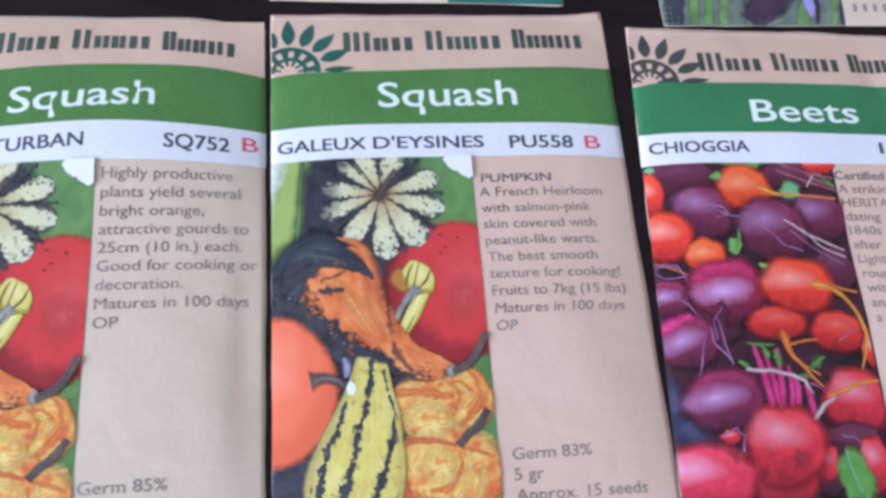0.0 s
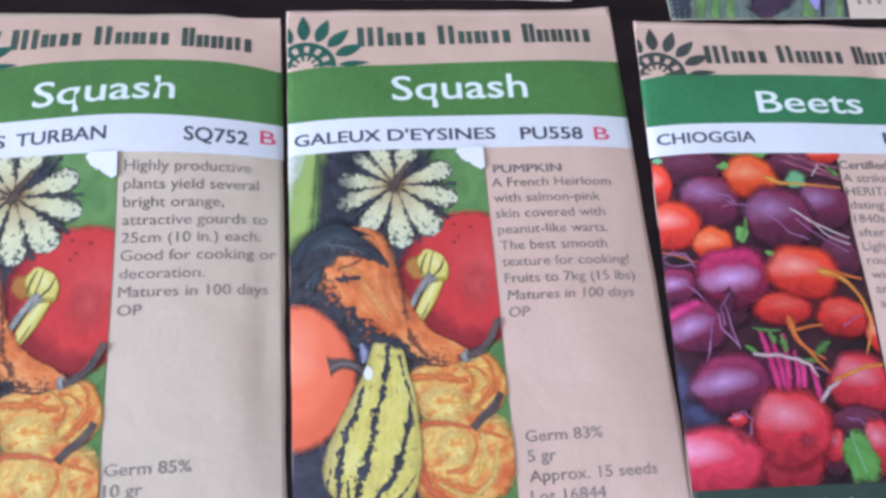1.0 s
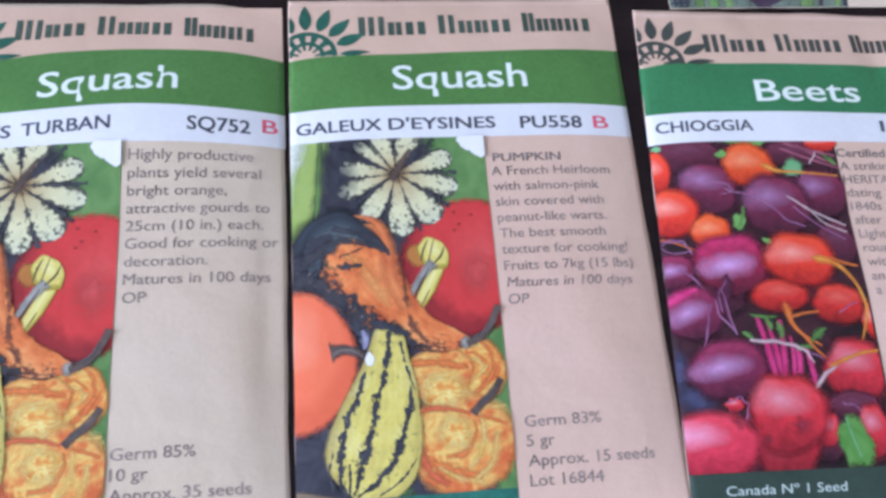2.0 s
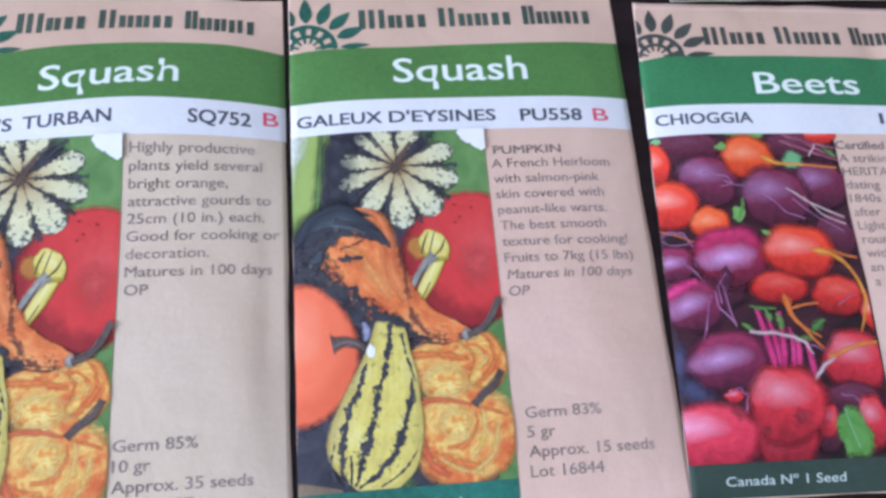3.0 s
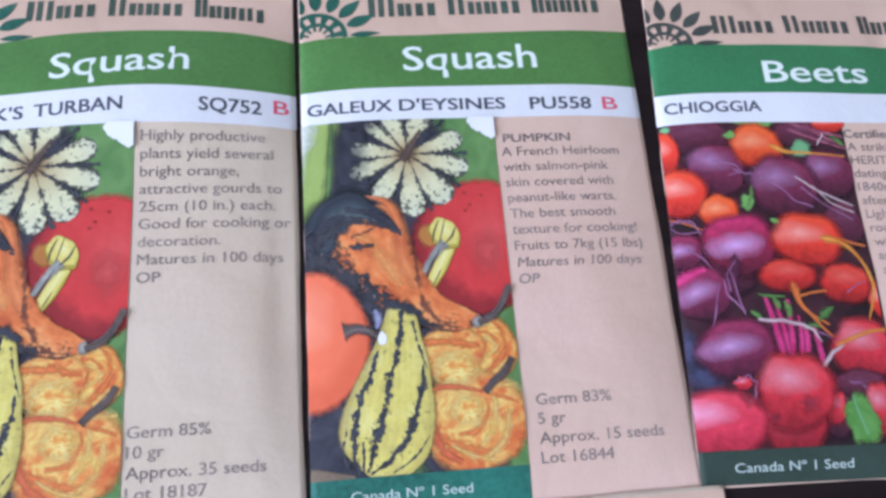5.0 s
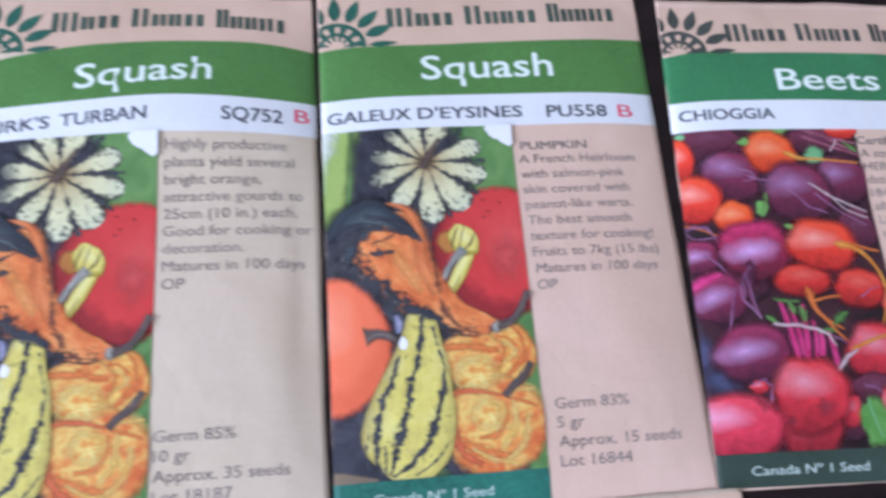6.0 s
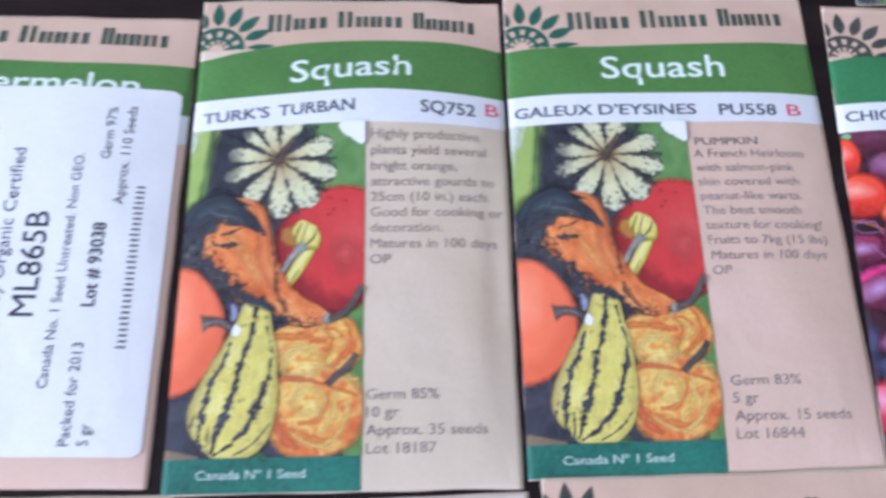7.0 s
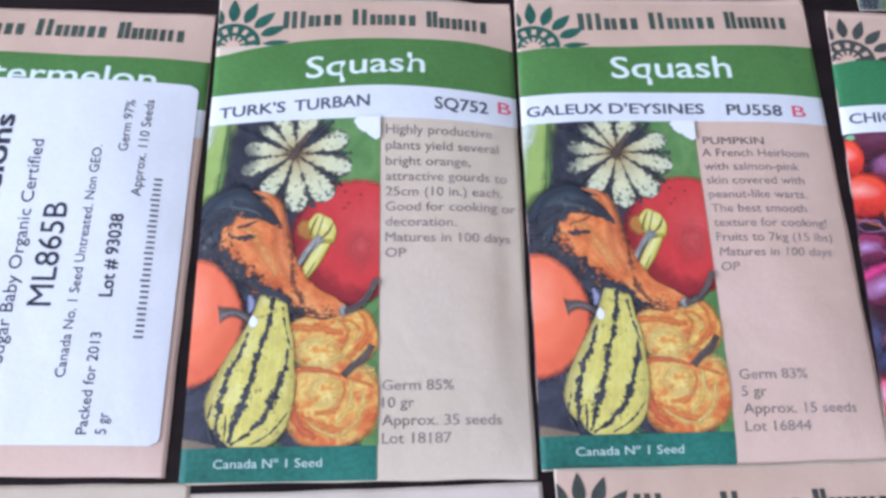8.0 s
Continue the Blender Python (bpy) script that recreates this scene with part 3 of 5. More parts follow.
P_GLOW = foliage("print_orange_glow", (0.76, 0.28, 0.08), (0.84, 0.40, 0.14), 5.0, 0.98, 1.2)
P_STRIPED = striped("print_striped_gourd")
P_STRIPE = foliage("print_dark_band", (0.026, 0.028, 0.036), (0.070, 0.072, 0.084), 7.0, 0.20, 2.1, 760)
P_TURBAN = mottled("print_turban_squash", (0.68, 0.17, 0.050), (0.76, 0.34, 0.080), (0.82, 0.60, 0.17), 1.5, 1.0)
P_TURBAN_LOW = mottled("print_turban_squash_low", (0.68, 0.16, 0.050), (0.76, 0.32, 0.085), (0.82, 0.58, 0.17), 1.8, 1.2, 4.0)
P_TURBAN_BUTTON = mottled("print_turban_button", (0.76, 0.30, 0.070), (0.80, 0.52, 0.14), (0.84, 0.70, 0.27), 2.0, 1.4, 7.0, 0.0, 0.6)
P_TGOLD = foliage("print_turban_gold", (0.78, 0.48, 0.12), (0.84, 0.64, 0.24), 9.0, 0.95, 1.2)
P_TORANGE = foliage("print_turban_orange", (0.66, 0.15, 0.045), (0.76, 0.25, 0.075), 9.0, 0.75, 1.1)
P_TRUST = foliage("print_turban_rust", (0.56, 0.105, 0.055), (0.70, 0.18, 0.07), 9.0, 0.8, 0.9)
P_STEM = foliage("print_grey_stem", (0.058, 0.042, 0.038), (0.150, 0.112, 0.098), 8.0, 0.5)
P_PALE_STEM = foliage("print_pale_stem", (0.19, 0.19, 0.17), (0.40, 0.40, 0.36), 8.0, 0.5)
P_PALE_STEM_SOFT = foliage("print_stem_haze", (0.16, 0.125, 0.115), (0.29, 0.235, 0.215), 8.0, 0.95, 0.6)
P_PALE_SPECK = foliage("print_pale_speck", (0.34, 0.24, 0.22), (0.50, 0.40, 0.38), 8.0, 0.9, 0.4)
P_VIOLET = foliage("print_violet_leaf", (0.20, 0.20, 0.33), (0.36, 0.36, 0.48), 8.0, 0.7, 0.4)
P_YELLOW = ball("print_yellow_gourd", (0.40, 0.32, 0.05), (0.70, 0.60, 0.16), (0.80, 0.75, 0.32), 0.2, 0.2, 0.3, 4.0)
P_OCHRE = foliage("print_ochre", (0.40, 0.15, 0.04), (0.55, 0.24, 0.06), 5.0, 0.3)
P_BROWN = foliage("print_earth", (0.14, 0.10, 0.07), (0.28, 0.21, 0.14))
P_WHITE = foliage("print_white", (0.78, 0.79, 0.79), (0.82, 0.82, 0.82), 5.0, 0.10, 0.35)
P_WHITE_SOFT = foliage("print_white_haze", (0.76, 0.79, 0.78), (0.82, 0.82, 0.82), 5.0, 0.75, 0.4)
P_FLECKS = foliage("print_black_fleck", (0.024, 0.025, 0.032), (0.064, 0.062, 0.070), 6.0, 0.32, 2.0, 620)
P_BROWN_FLECK = foliage("print_brown_fleck", (0.14, 0.05, 0.035), (0.24, 0.08, 0.05), 6.0, 0.5, 2.2, 560)
P_GLINT = foliage("print_crown_glint", (0.075, 0.10, 0.11), (0.13, 0.16, 0.17), 6.0, 0.98, 0.5)


def squash_picture(s, edge, shift=0.0):
    """Flat printed picture: green ground, then each fruit from the back to the front. shift: how far the print slid sideways."""
    s.n = 0
    s.window = (0.02, edge, 7.7, 88.7)
    pic = s.grid("photo", 0.02, edge, 7.7, 88.7, P_DARK, 0.08)
    s.shift = shift
    pic["label"] = "printed photo of mixed squashes and gourds"
    s.sweep("print_leaf", [(45, 5, 6), (45, 14, 5), (44, 30, 4), (45, 44, 6), (43, 66, 9), (41, 80, 9), (40, 92, 12)], P_LEAF, pic, wob=0.25)
    s.blob("print_leaf", 26, 12, 7, 6, P_LEAF, parent=pic, wob=0.3)
    s.blob("print_shade", 11.5, 79, 7, 13, P_DARK, 8, parent=pic, wob=0.15)
    s.blob("print_shade", 24, 58, 7, 10, P_DARK, parent=pic)
    s.blob("print_shade", 6, 13, 14, 12, P_DARK, parent=pic, wob=0.15)
    s.blob("print_shade", 19, 42, 8, 7, P_DARK, parent=pic, wob=0.15)
    s.blob("print_shade", 25.5, 12, 5, 7, P_DARK, parent=pic, wob=0.15)
    s.sweep("print_earth", [(0, 8.6, 2.2), (4, 8.2, 1.6), (9, 7.8, 0.6)], P_BROWN, pic)
    s.sweep("print_leaf", [(0.4, 64, 4.4), (1.4, 75, 6.4), (2.4, 83, 6.4), (3.4, 90.5, 7.0)], P_LIME, pic, wob=0.2)
    s.sweep("print_lime_streak", [(5.0, 66, 0.4), (5.8, 74, 1.0), (6.4, 82, 1.0), (6.8, 89, 0.8)], P_LEAF_SOFT, pic, wob=0.3)
    s.blob("print_red_squash", 38.6, 56.6, 15.4, 16.4, P_RED, parent=pic)
    s.blob("print_red_gloss", 40.5, 55.0, 5.5, 8.0, P_RED_GLOSS, parent=pic, wob=0.2)
    # cream gourd seen from its stem: a dark disc and ten uneven ribs
    s.blob("print_star_gourd", 24.6, 77.6, 12.6, 12.6, P_DARK, parent=pic, lobes=10)
    cx, cy = 23.8, 79.6
    for tx, ty, half in ((15.0, 87.6, 1.5), (11.6, 81.4, 2.2), (11.0, 75.2, 2.2), (16.6, 68.9, 2.5), (19.6, 90.6, 2.7), (27.9, 91.2, 3.0),
                         (36.4, 83.6, 2.5), (37.2, 75.6, 2.7), (32.2, 67.8, 3.3), (24.5, 64.6, 2.9)):
        bow = 0.5 * noise.noise((tx, ty, 2.0))
        rib = [(cx + f * (tx - cx) + bow * math.sin(3.1 * f), cy + f * (ty - cy), half * w) for f, w in ((0.08, 0.12), (0.28, 0.40), (0.52, 0.72), (0.78, 1.0), (0.95, 0.92), (1.04, 0.35))]
        s.sweep("print_rib", rib, P_CREAM, pic, n=20, wob=0.2, grow=1.17)
    for tx, ty in ((12.6, 84.6), (10.6, 78.3), (13.2, 71.6), (20.2, 66.0), (28.6, 65.4), (35.4, 71.2), (37.6, 79.6), (33.0, 88.0), (24.2, 91.4), (17.0, 89.6)):
        seam = [(cx + f * (tx - cx), cy + f * (ty - cy), w) for f, w in ((0.06, 0.25), (0.35, 0.32), (0.65, 0.5), (0.88, 0.8), (1.02, 1.0))]
        s.sweep("print_rib_seam", seam, P_STRIPE, pic, n=18, across=4, wob=0.6, grow=1.25)
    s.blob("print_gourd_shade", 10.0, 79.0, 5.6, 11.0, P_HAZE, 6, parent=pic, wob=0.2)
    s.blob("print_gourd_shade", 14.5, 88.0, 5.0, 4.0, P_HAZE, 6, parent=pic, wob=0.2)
    s.blob("print_gourd_shade", 24.0, 79.6, 3.4, 3.4, P_UMBER, parent=pic, wob=0.2)
    s.sweep("print_stem", [(22.6, 78.0, 1.0), (23.6, 79.6, 1.5), (25.4, 82.6, 1.2), (27.4, 85.8, 0.5)], P_UMBER_DEEP, pic, n=12, wob=0.2)
    for x, y in ((36.4, 69.4), (37.4, 66.4), (36.2, 65.0), (40.2, 68.6)):
        s.blob("print_speck", x, y, 0.55, 0.4, P_MAROON, parent=pic, rings=3, sides=12)
    # small yellow gourd in front of the red one
    s.sweep("print_yellow_neck", [(32.0, 56.2, 1.3), (29.5, 51.6, 1.5), (27.0, 47.4, 1.1), (25.6, 45.0, 0.5)], P_YELLOW, pic, grow=1.1)
    s.blob("print_ochre_lobe", 27.4, 59.2, 2.7, 3.1, P_OCHRE, 20, parent=pic)
    s.blob("print_yellow_gourd", 31.0, 59.4, 3.3, 4.2, P_YELLOW, 30, parent=pic, wob=0.08, lobes=5)
    s.sweep("print_pale_stem", [(31.0, 57.4, 1.5), (29.6, 56.0, 1.3), (27.2, 52.8, 1.0), (24.6, 48.6, 0.9)], P_PALE_STEM, pic, wob=0.3, grow=1.1)
    s.sweep("print_stem_line", [(29.8, 56.0, 0.15), (27.8, 52.6, 0.3), (25.4, 48.4, 0.25)], P_STEM, pic, n=10, across=2)
    s.sweep("print_yellow_crease", [(29.9, 62.8, 0.15), (28.7, 60.0, 0.36), (28.2, 57.6, 0.2)], P_UMBER_DEEP, pic, n=8, across=2)
    s.sweep("print_yellow_crease", [(31.4, 63.2, 0.12), (30.6, 60.4, 0.3), (29.8, 57.6, 0.2)], P_UMBER, pic, n=8, across=2)
    s.sweep("print_yellow_crease", [(33.7, 61.2, 0.15), (32.6, 58.8, 0.38), (30.6, 56.8, 0.2)], P_UMBER_DEEP, pic, n=8, across=2)
    s.sweep("print_yellow_crease", [(29.6, 51.0, 0.15), (28.4, 48.8, 0.3), (27.2, 46.8, 0.15)], P_UMBER, pic, n=8, across=2)
    # turban squashes
    s.blob("print_turban", 38.0, 32.4, 7.2, 7.6, P_TURBAN, -20, parent=pic)
    for pts, mat in (([(32.6, 36.4, 0.8), (36.2, 37.8, 1.4), (39.2, 38.0, 0.8)], P_TGOLD), ([(34.2, 34.0, 0.6), (37.4, 35.0, 1.2), (39.8, 33.6, 0.9), (40.2, 31.4, 0.5)], P_TGOLD),
                     ([(36.4, 30.6, 0.6), (39.0, 31.6, 1.0), (41.0, 33.6, 0.7)], P_TGOLD), ([(33.2, 35.2, 0.5), (37.6, 36.4, 0.7), (40.6, 34.4, 0.6)], P_TORANGE),
                     ([(39.6, 39.0, 0.5), (41.6, 36.4, 0.9), (42.2, 32.4, 0.7)], P_TORANGE), ([(37.4, 27.2, 0.9), (40.4, 29.8, 1.7), (42.6, 33.0, 0.9)], P_TORANGE)):
        s.sweep("print_turban_stripe", pts, mat, pic, n=16, across=4, wob=0.4)
    s.blob("print_turban", 30.2, 32.2, 8.2, 6.0, P_TURBAN_LOW, 8, parent=pic)
    s.sweep("print_turban_stripe", [(23.6, 34.6, 1.6), (30.5, 34.6, 2.0), (36.8, 33.2, 0.8)], P_TORANGE, pic, n=18, wob=0.4)
    s.blob("print_turban", 40.6, 22.6, 5.0, 4.2, P_TURBAN_BUTTON, -20, parent=pic)
    s.blob("print_turban", 33.9, 17.4, 12.2, 11.3, P_TURBAN_LOW, parent=pic)
    s.blob("print_turban", 31.0, 28.6, 6.8, 4.8, P_TURBAN_BUTTON, -4, parent=pic, wob=0.08)
    for pts, mat in (([(25.6, 22.8, 1.2), (25.2, 17.0, 2.2), (27.6, 11.6, 2.0), (31.0, 9.2, 1.0)], P_TRUST), ([(27.4, 13.9, 1.6), (32.5, 11.8, 2.2), (38.0, 10.6, 1.4)], P_TORANGE),
                     ([(30.6, 14.8, 1.0), (34.6, 15.4, 1.3), (37.2, 19.2, 0.8), (36.8, 22.0, 0.5)], P_TORANGE), ([(36.2, 9.8, 1.2), (40.2, 13.4, 1.9), (41.8, 19.4, 1.5)], P_TGOLD),
                     ([(35.4, 12.4, 1.0), (38.2, 16.0, 1.9), (38.8, 20.8, 1.5), (38.0, 23.4, 0.8)], P_TGOLD), ([(37.6, 22.8, 0.5), (40.6, 22.0, 0.8), (44.0, 20.6, 0.7)], P_TORANGE),
                     ([(38.0, 24.4, 0.5), (40.8, 24.4, 1.0), (44.0, 24.6, 0.9)], P_TGOLD), ([(29.0, 12.8, 0.8), (33.0, 10.4, 1.3), (38.0, 9.2, 0.9)], P_TGOLD)):
        s.sweep("print_turban_stripe", pts, mat, pic, n=18, across=4, wob=0.45)
    s.blob("print_turban_button", 32.8, 19.8, 4.6, 4.4, P_TURBAN_BUTTON, parent=pic, wob=0.08)
    s.sweep("print_seam", [(24.4, 24.2, 0.9), (28.6, 24.9, 1.3), (33.0, 24.4, 1.1), (36.4, 23.4, 0.5)], P_TRUST, pic, wob=0.4)
    s.sweep("print_stem", [(36.8, 23.2, 0.9), (38.8, 25.2, 0.9), (41.4, 27.2, 0.85), (43.4, 30.4, 0.8)], P_STEM, pic, wob=0.2, grow=1.3)
    s.sweep("print_stem_gloss", [(37.8, 25.0, 0.2), (39.8, 26.8, 0.35), (42.0, 29.4, 0.2)], P_GLINT, pic, n=10, across=2)
    # crooked warty gourd with its black crown
    s.sweep("print_warty_gourd", [(13.0, 67.5, 8.0), (12.6, 60.0, 9.4), (16.5, 52.0, 8.6), (21.5, 46.0, 6.6), (27.5, 41.6, 4.4), (33.5, 39.6, 3.0), (37.0, 39.2, 1.0)],
            P_WARTY, pic, n=44, across=10, wob=0.10, grow=1.10)
    s.sweep("print_orange_shoulder", [(13.6, 69.6, 0.3), (17.7, 68.2, 1.4), (20.0, 65.0, 2.2), (21.0, 60.0, 2.8), (21.6, 53.5, 3.2), (24.4, 47.0, 2.4)], P_SHOULDER, pic, n=30, wob=0.15)
    s.sweep("print_orange_glow", [(10.8, 60.4, 0.8), (14.6, 58.0, 3.0), (17.4, 53.4, 3.4), (20.6, 47.6, 1.6)], P_GLOW, pic, n=20, wob=0.2)
    s.sweep("print_black_crown", [(-2.0, 49.0, 4.0), (1.0, 57.0, 4.6), (4.6, 64.2, 5.4), (10.4, 67.6, 4.0), (15.6, 65.0, 2.4), (19.0, 62.4, 1.2), (21.0, 60.6, 0.2)],
            P_CAP, pic, n=36, across=8, wob=0.35, grow=1.12)
    s.sweep("print_crown_glint", [(4.2, 62.4, 0.6), (8.4, 65.4, 1.9), (12.4, 65.0, 1.6), (16.0, 63.0, 0.4)], P_GLINT, pic, n=16, across=4, wob=0.4)
    s.sweep("print_black_streak", [(9.0, 66.6, 1.2), (14.0, 65.4, 1.2), (18.0, 63.2, 1.2), (21.4, 60.4, 0.4)], P_FLANK, pic, n=20, across=4, wob=0.5)
    s.sweep("print_black_flank", [(-1.0, 57.0, 4.6), (2.6, 60.0, 3.4), (5.2, 63.4, 2.4), (9.0, 64.8, 1.2)], P_FLANK, pic, n=24, across=4, wob=0.5)
    s.sweep("print_black_fleck", [(1.0, 56.5, 4.4), (5.2, 61.0, 3.0), (10.0, 63.6, 1.8), (17.5, 62.0, 1.6), (21.4, 59.6, 0.6)], P_FLECKS, pic, n=24, across=4, wob=0.3)
    s.sweep("print_black_fleck", [(9.6, 57.6, 0.6), (12.0, 57.4, 1.8), (15.2, 57.6, 0.8)], P_FLECKS, pic, n=16, across=4, wob=0.4)
    s.sweep("print_black_fleck", [(10.4, 60.0, 0.3), (13.0, 60.6, 0.9), (15.6, 61.8, 0.3)], P_FLECKS, pic, n=16, across=4, wob=0.4)
    s.sweep("print_black_flank", [(-1.0, 53.5, 4.2), (4.5, 51.8, 3.4), (10.0, 47.0, 2.5), (15.5, 41.8, 2.0), (19.9, 39.6, 1.2)], P_FLANK, pic, n=30, across=4, wob=0.7, grow=1.2)
    s.sweep("print_black_fleck", [(1.0, 55.5, 4.6), (7.0, 52.6, 4.2), (12.6, 47.6, 4.2), (18.0, 43.2, 3.2), (23.0, 40.0, 2.2), (28.0, 38.2, 0.9)], P_FLECKS, pic, n=34, across=6, wob=0.4, grow=1.3)
    s.sweep("print_black_fleck", [(24.0, 56.0, 0.3), (24.2, 51.0, 1.1), (24.6, 46.0, 1.6), (27.0, 40.6, 1.8), (31.0, 37.6, 0.8)], P_BROWN_FLECK, pic, n=24, across=4, wob=0.5, grow=1.2)
    for k in range(26):  # pale specks on the black flank
        f = random.random()
        s.blob("print_speck", 2.0 + 12.0 * f + random.uniform(-2.4, 2.4), 55.8 - 8.0 * f + random.uniform(-2.6, 2.6), random.uniform(0.16, 0.42), random.uniform(0.14, 0.34),
               P_PALE_SPECK if k % 3 else P_TORANGE, parent=pic, rings=2, sides=10, wob=0.3)
    s.blob("print_gourd_tip", 36.6, 38.6, 1.4, 1.8, P_PALE_STEM, parent=pic)
    s.sweep("print_stem", [(36.8, 38.4, 0.8), (39.6, 39.4, 0.8), (42.0, 41.8, 0.8), (44.4, 46.6, 0.9)], P_STEM, pic, wob=0.2, grow=1.3)
    s.sweep("print_stem_gloss", [(38.0, 39.6, 0.15), (40.6, 41.0, 0.35), (42.6, 44.0, 0.2)], P_GLINT, pic, n=10, across=2)
    # orange pumpkin
    s.blob("print_pumpkin", 0.4, 36.6, 13.0, 15.8, P_PUMPKIN, parent=pic, wob=0.02)
    s.sweep("print_stem", [(7.7, 38.2, 2.5), (8.8, 38.4, 1.8), (10.6, 38.6, 1.35), (12.8, 38.0, 1.2), (15.2, 36.4, 1.2)], P_STEM, pic, wob=0.15, grow=1.15)
    s.sweep("print_stem_gloss", [(8.2, 37.4, 0.9), (9.6, 38.4, 0.9), (12.0, 38.4, 0.8), (14.6, 36.8, 0.6)], P_PALE_STEM_SOFT, pic, n=12, across=4, wob=0.3)
    s.sweep("print_violet_leaf", [(14.6, 42.6, 0.7), (15.2, 40.4, 1.3), (14.8, 38.4, 0.6)], P_VIOLET, pic, n=12, across=4, wob=0.3)
    s.sweep("print_dark_stalk", [(18.6, 44.0, 0.8), (17.6, 41.0, 0.9), (16.2, 37.0, 0.5)], P_STEM, pic, n=12, across=4, wob=0.3)
    # long striped gourd
    s.sweep("print_striped_gourd", [(20.2, 42.6, 3.0), (19.7, 37.0, 4.5), (19.2, 32.2, 6.2), (18.2, 26.9, 7.9), (16.8, 20.8, 9.6), (15.2, 14.9, 9.8), (13.8, 10.8, 7.8), (12.8, 8.4, 4.0), (12.4, 7.6, 1.0)],
            P_STRIPED, pic, n=44, across=12, wob=0.03, grow=1.04)
    for pts in ([(20.2, 42.0, 1.0), (19.1, 33.6, 1.05), (17.2, 28.3, 1.25), (16.2, 23.0, 1.1), (14.7, 17.9, 1.4), (13.1, 13.5, 1.25), (11.6, 8.6, 0.6)],
                [(24.1, 29.8, 0.3), (23.7, 25.6, 1.0), (22.2, 20.4, 1.4), (19.8, 14.6, 1.25), (16.3, 10.9, 0.85), (12.2, 8.1, 0.45)],
                [(14.9, 33.6, 0.4), (13.3, 29.0, 0.85), (11.1, 24.4, 1.1), (9.6, 19.2, 1.3), (9.0, 12.9, 1.0), (9.8, 8.2, 0.6)],
                [(22.5, 39.7, 0.35), (23.3, 34.9, 0.42), (24.9, 29.2, 0.28)], [(24.6, 15.0, 0.2), (21.3, 10.9, 0.34), (16.7, 8.1, 0.2)],
                [(7.6, 17.3, 0.3), (6.8, 12.9, 0.42), (8.1, 8.7, 0.42)], [(10.9, 14.8, 0.28), (10.9, 11.0, 0.38), (10.6, 8.2, 0.3)]):
        s.sweep("print_dark_band", pts, P_STRIPE, pic, n=60, across=4, wob=0.9, grow=1.42)
    s.sweep("print_dark_crook", [(16.4, 44.2, 0.5), (18.4, 43.6, 1.7), (21.4, 42.6, 1.8), (24.4, 40.8, 0.9)], P_FLANK, pic, n=24, across=6, wob=0.6, grow=1.2)
    s.blob("print_stem_end", 15.8, 36.2, 1.1, 1.6, P_WHITE, parent=pic, wob=0.2)
    # ragged white corners of the picture
    s.sweep("print_white_edge", [(-4.0, 64.0, 3.4), (-3.8, 74.0, 4.8), (-3.2, 83.0, 6.2), (-2.4, 90.0, 8.4)], P_WHITE_SOFT, pic, wob=0.3)
    s.sweep("print_white_edge", [(42.0, 89.8, 4.6), (42.3, 87.6, 3.9), (43.4, 85.6, 2.6), (44.8, 83.4, 1.1)], P_WHITE, pic, wob=0.45)
    s.shift = 0.0


def footer(s, ink_mat, words_box):
    band = s.grid("footer_band", 0.02, words_box[4], 0.3, 7.7, ink_mat, 0.09)
    s.letter("grade", "Canada Nº 1 Seed", words_box[0], words_box[1], words_box[3], M_GRADE, band, words_box[2] - words_box[0], bold=0.004)


# ---------------------------------------------------------------- packets in the middle row
turk = Sheet("kraft paper squash seed packet, bulging over its seeds, on the table", -78.2, -3.2, -0.5, 0.016, 129.6, wide=79.0, ext=0.3, droop=(0.5, 3.0),
             wrinkle=0.3, puff=1.9, slack=1.6, bumps=((46, 98, 30, 17, 2.6), (40, 40, 30, 40, 0.3), (75, 52, 2.5, 22, -0.5), (70, 30, 5, 16, 0.4)), seed=2.3)
header(turk, M_GREEN, "Squash", (24.2, 100.4, 54.8, 6.9), (17.2, 117.6, 72.6, -0.016, 1.6), (("TURK'S", 2.4, 19.2), ("TURBAN", 21.6, 40.6)), (90.6, 3.0),
       "SQ752", (57.4, 91.6, 71.2, 3.2), (74.0, 92.1, 77.4, 3.4), rises=(0.042, 0.03, -0.01),
       crest=((0, 4, 8, 12, 16, 21, 27, 36, 45, 60, 66, 72, 82), (-1.9, -1.4, -0.5, 0.2, 0.7, 1.5, 2.0, 2.3, 2.4, 2.4, 2.2, 1.6, 0.1)))
squash_picture(turk, 43.4, -1.5)
footer(turk, M_TEAL, (7.2, 3.3, 31.0, 1.9, 43.2))
lines(turk, 44.8, 84.7, 4.05, 2.4, ("Highly productive", "plants yield several", "bright orange,", "attractive gourds to", "25cm (10 in.) each.",
                                     "Good for cooking or", "decoration.", "Matures in 100 days", "OP"), hs=1.12)
lines(turk, 44.2, 19.9, 3.95, 2.4, ("Germ 85%", "10 gr", "Approx. 35 seeds", "Lot 18187"), hs=1.12)

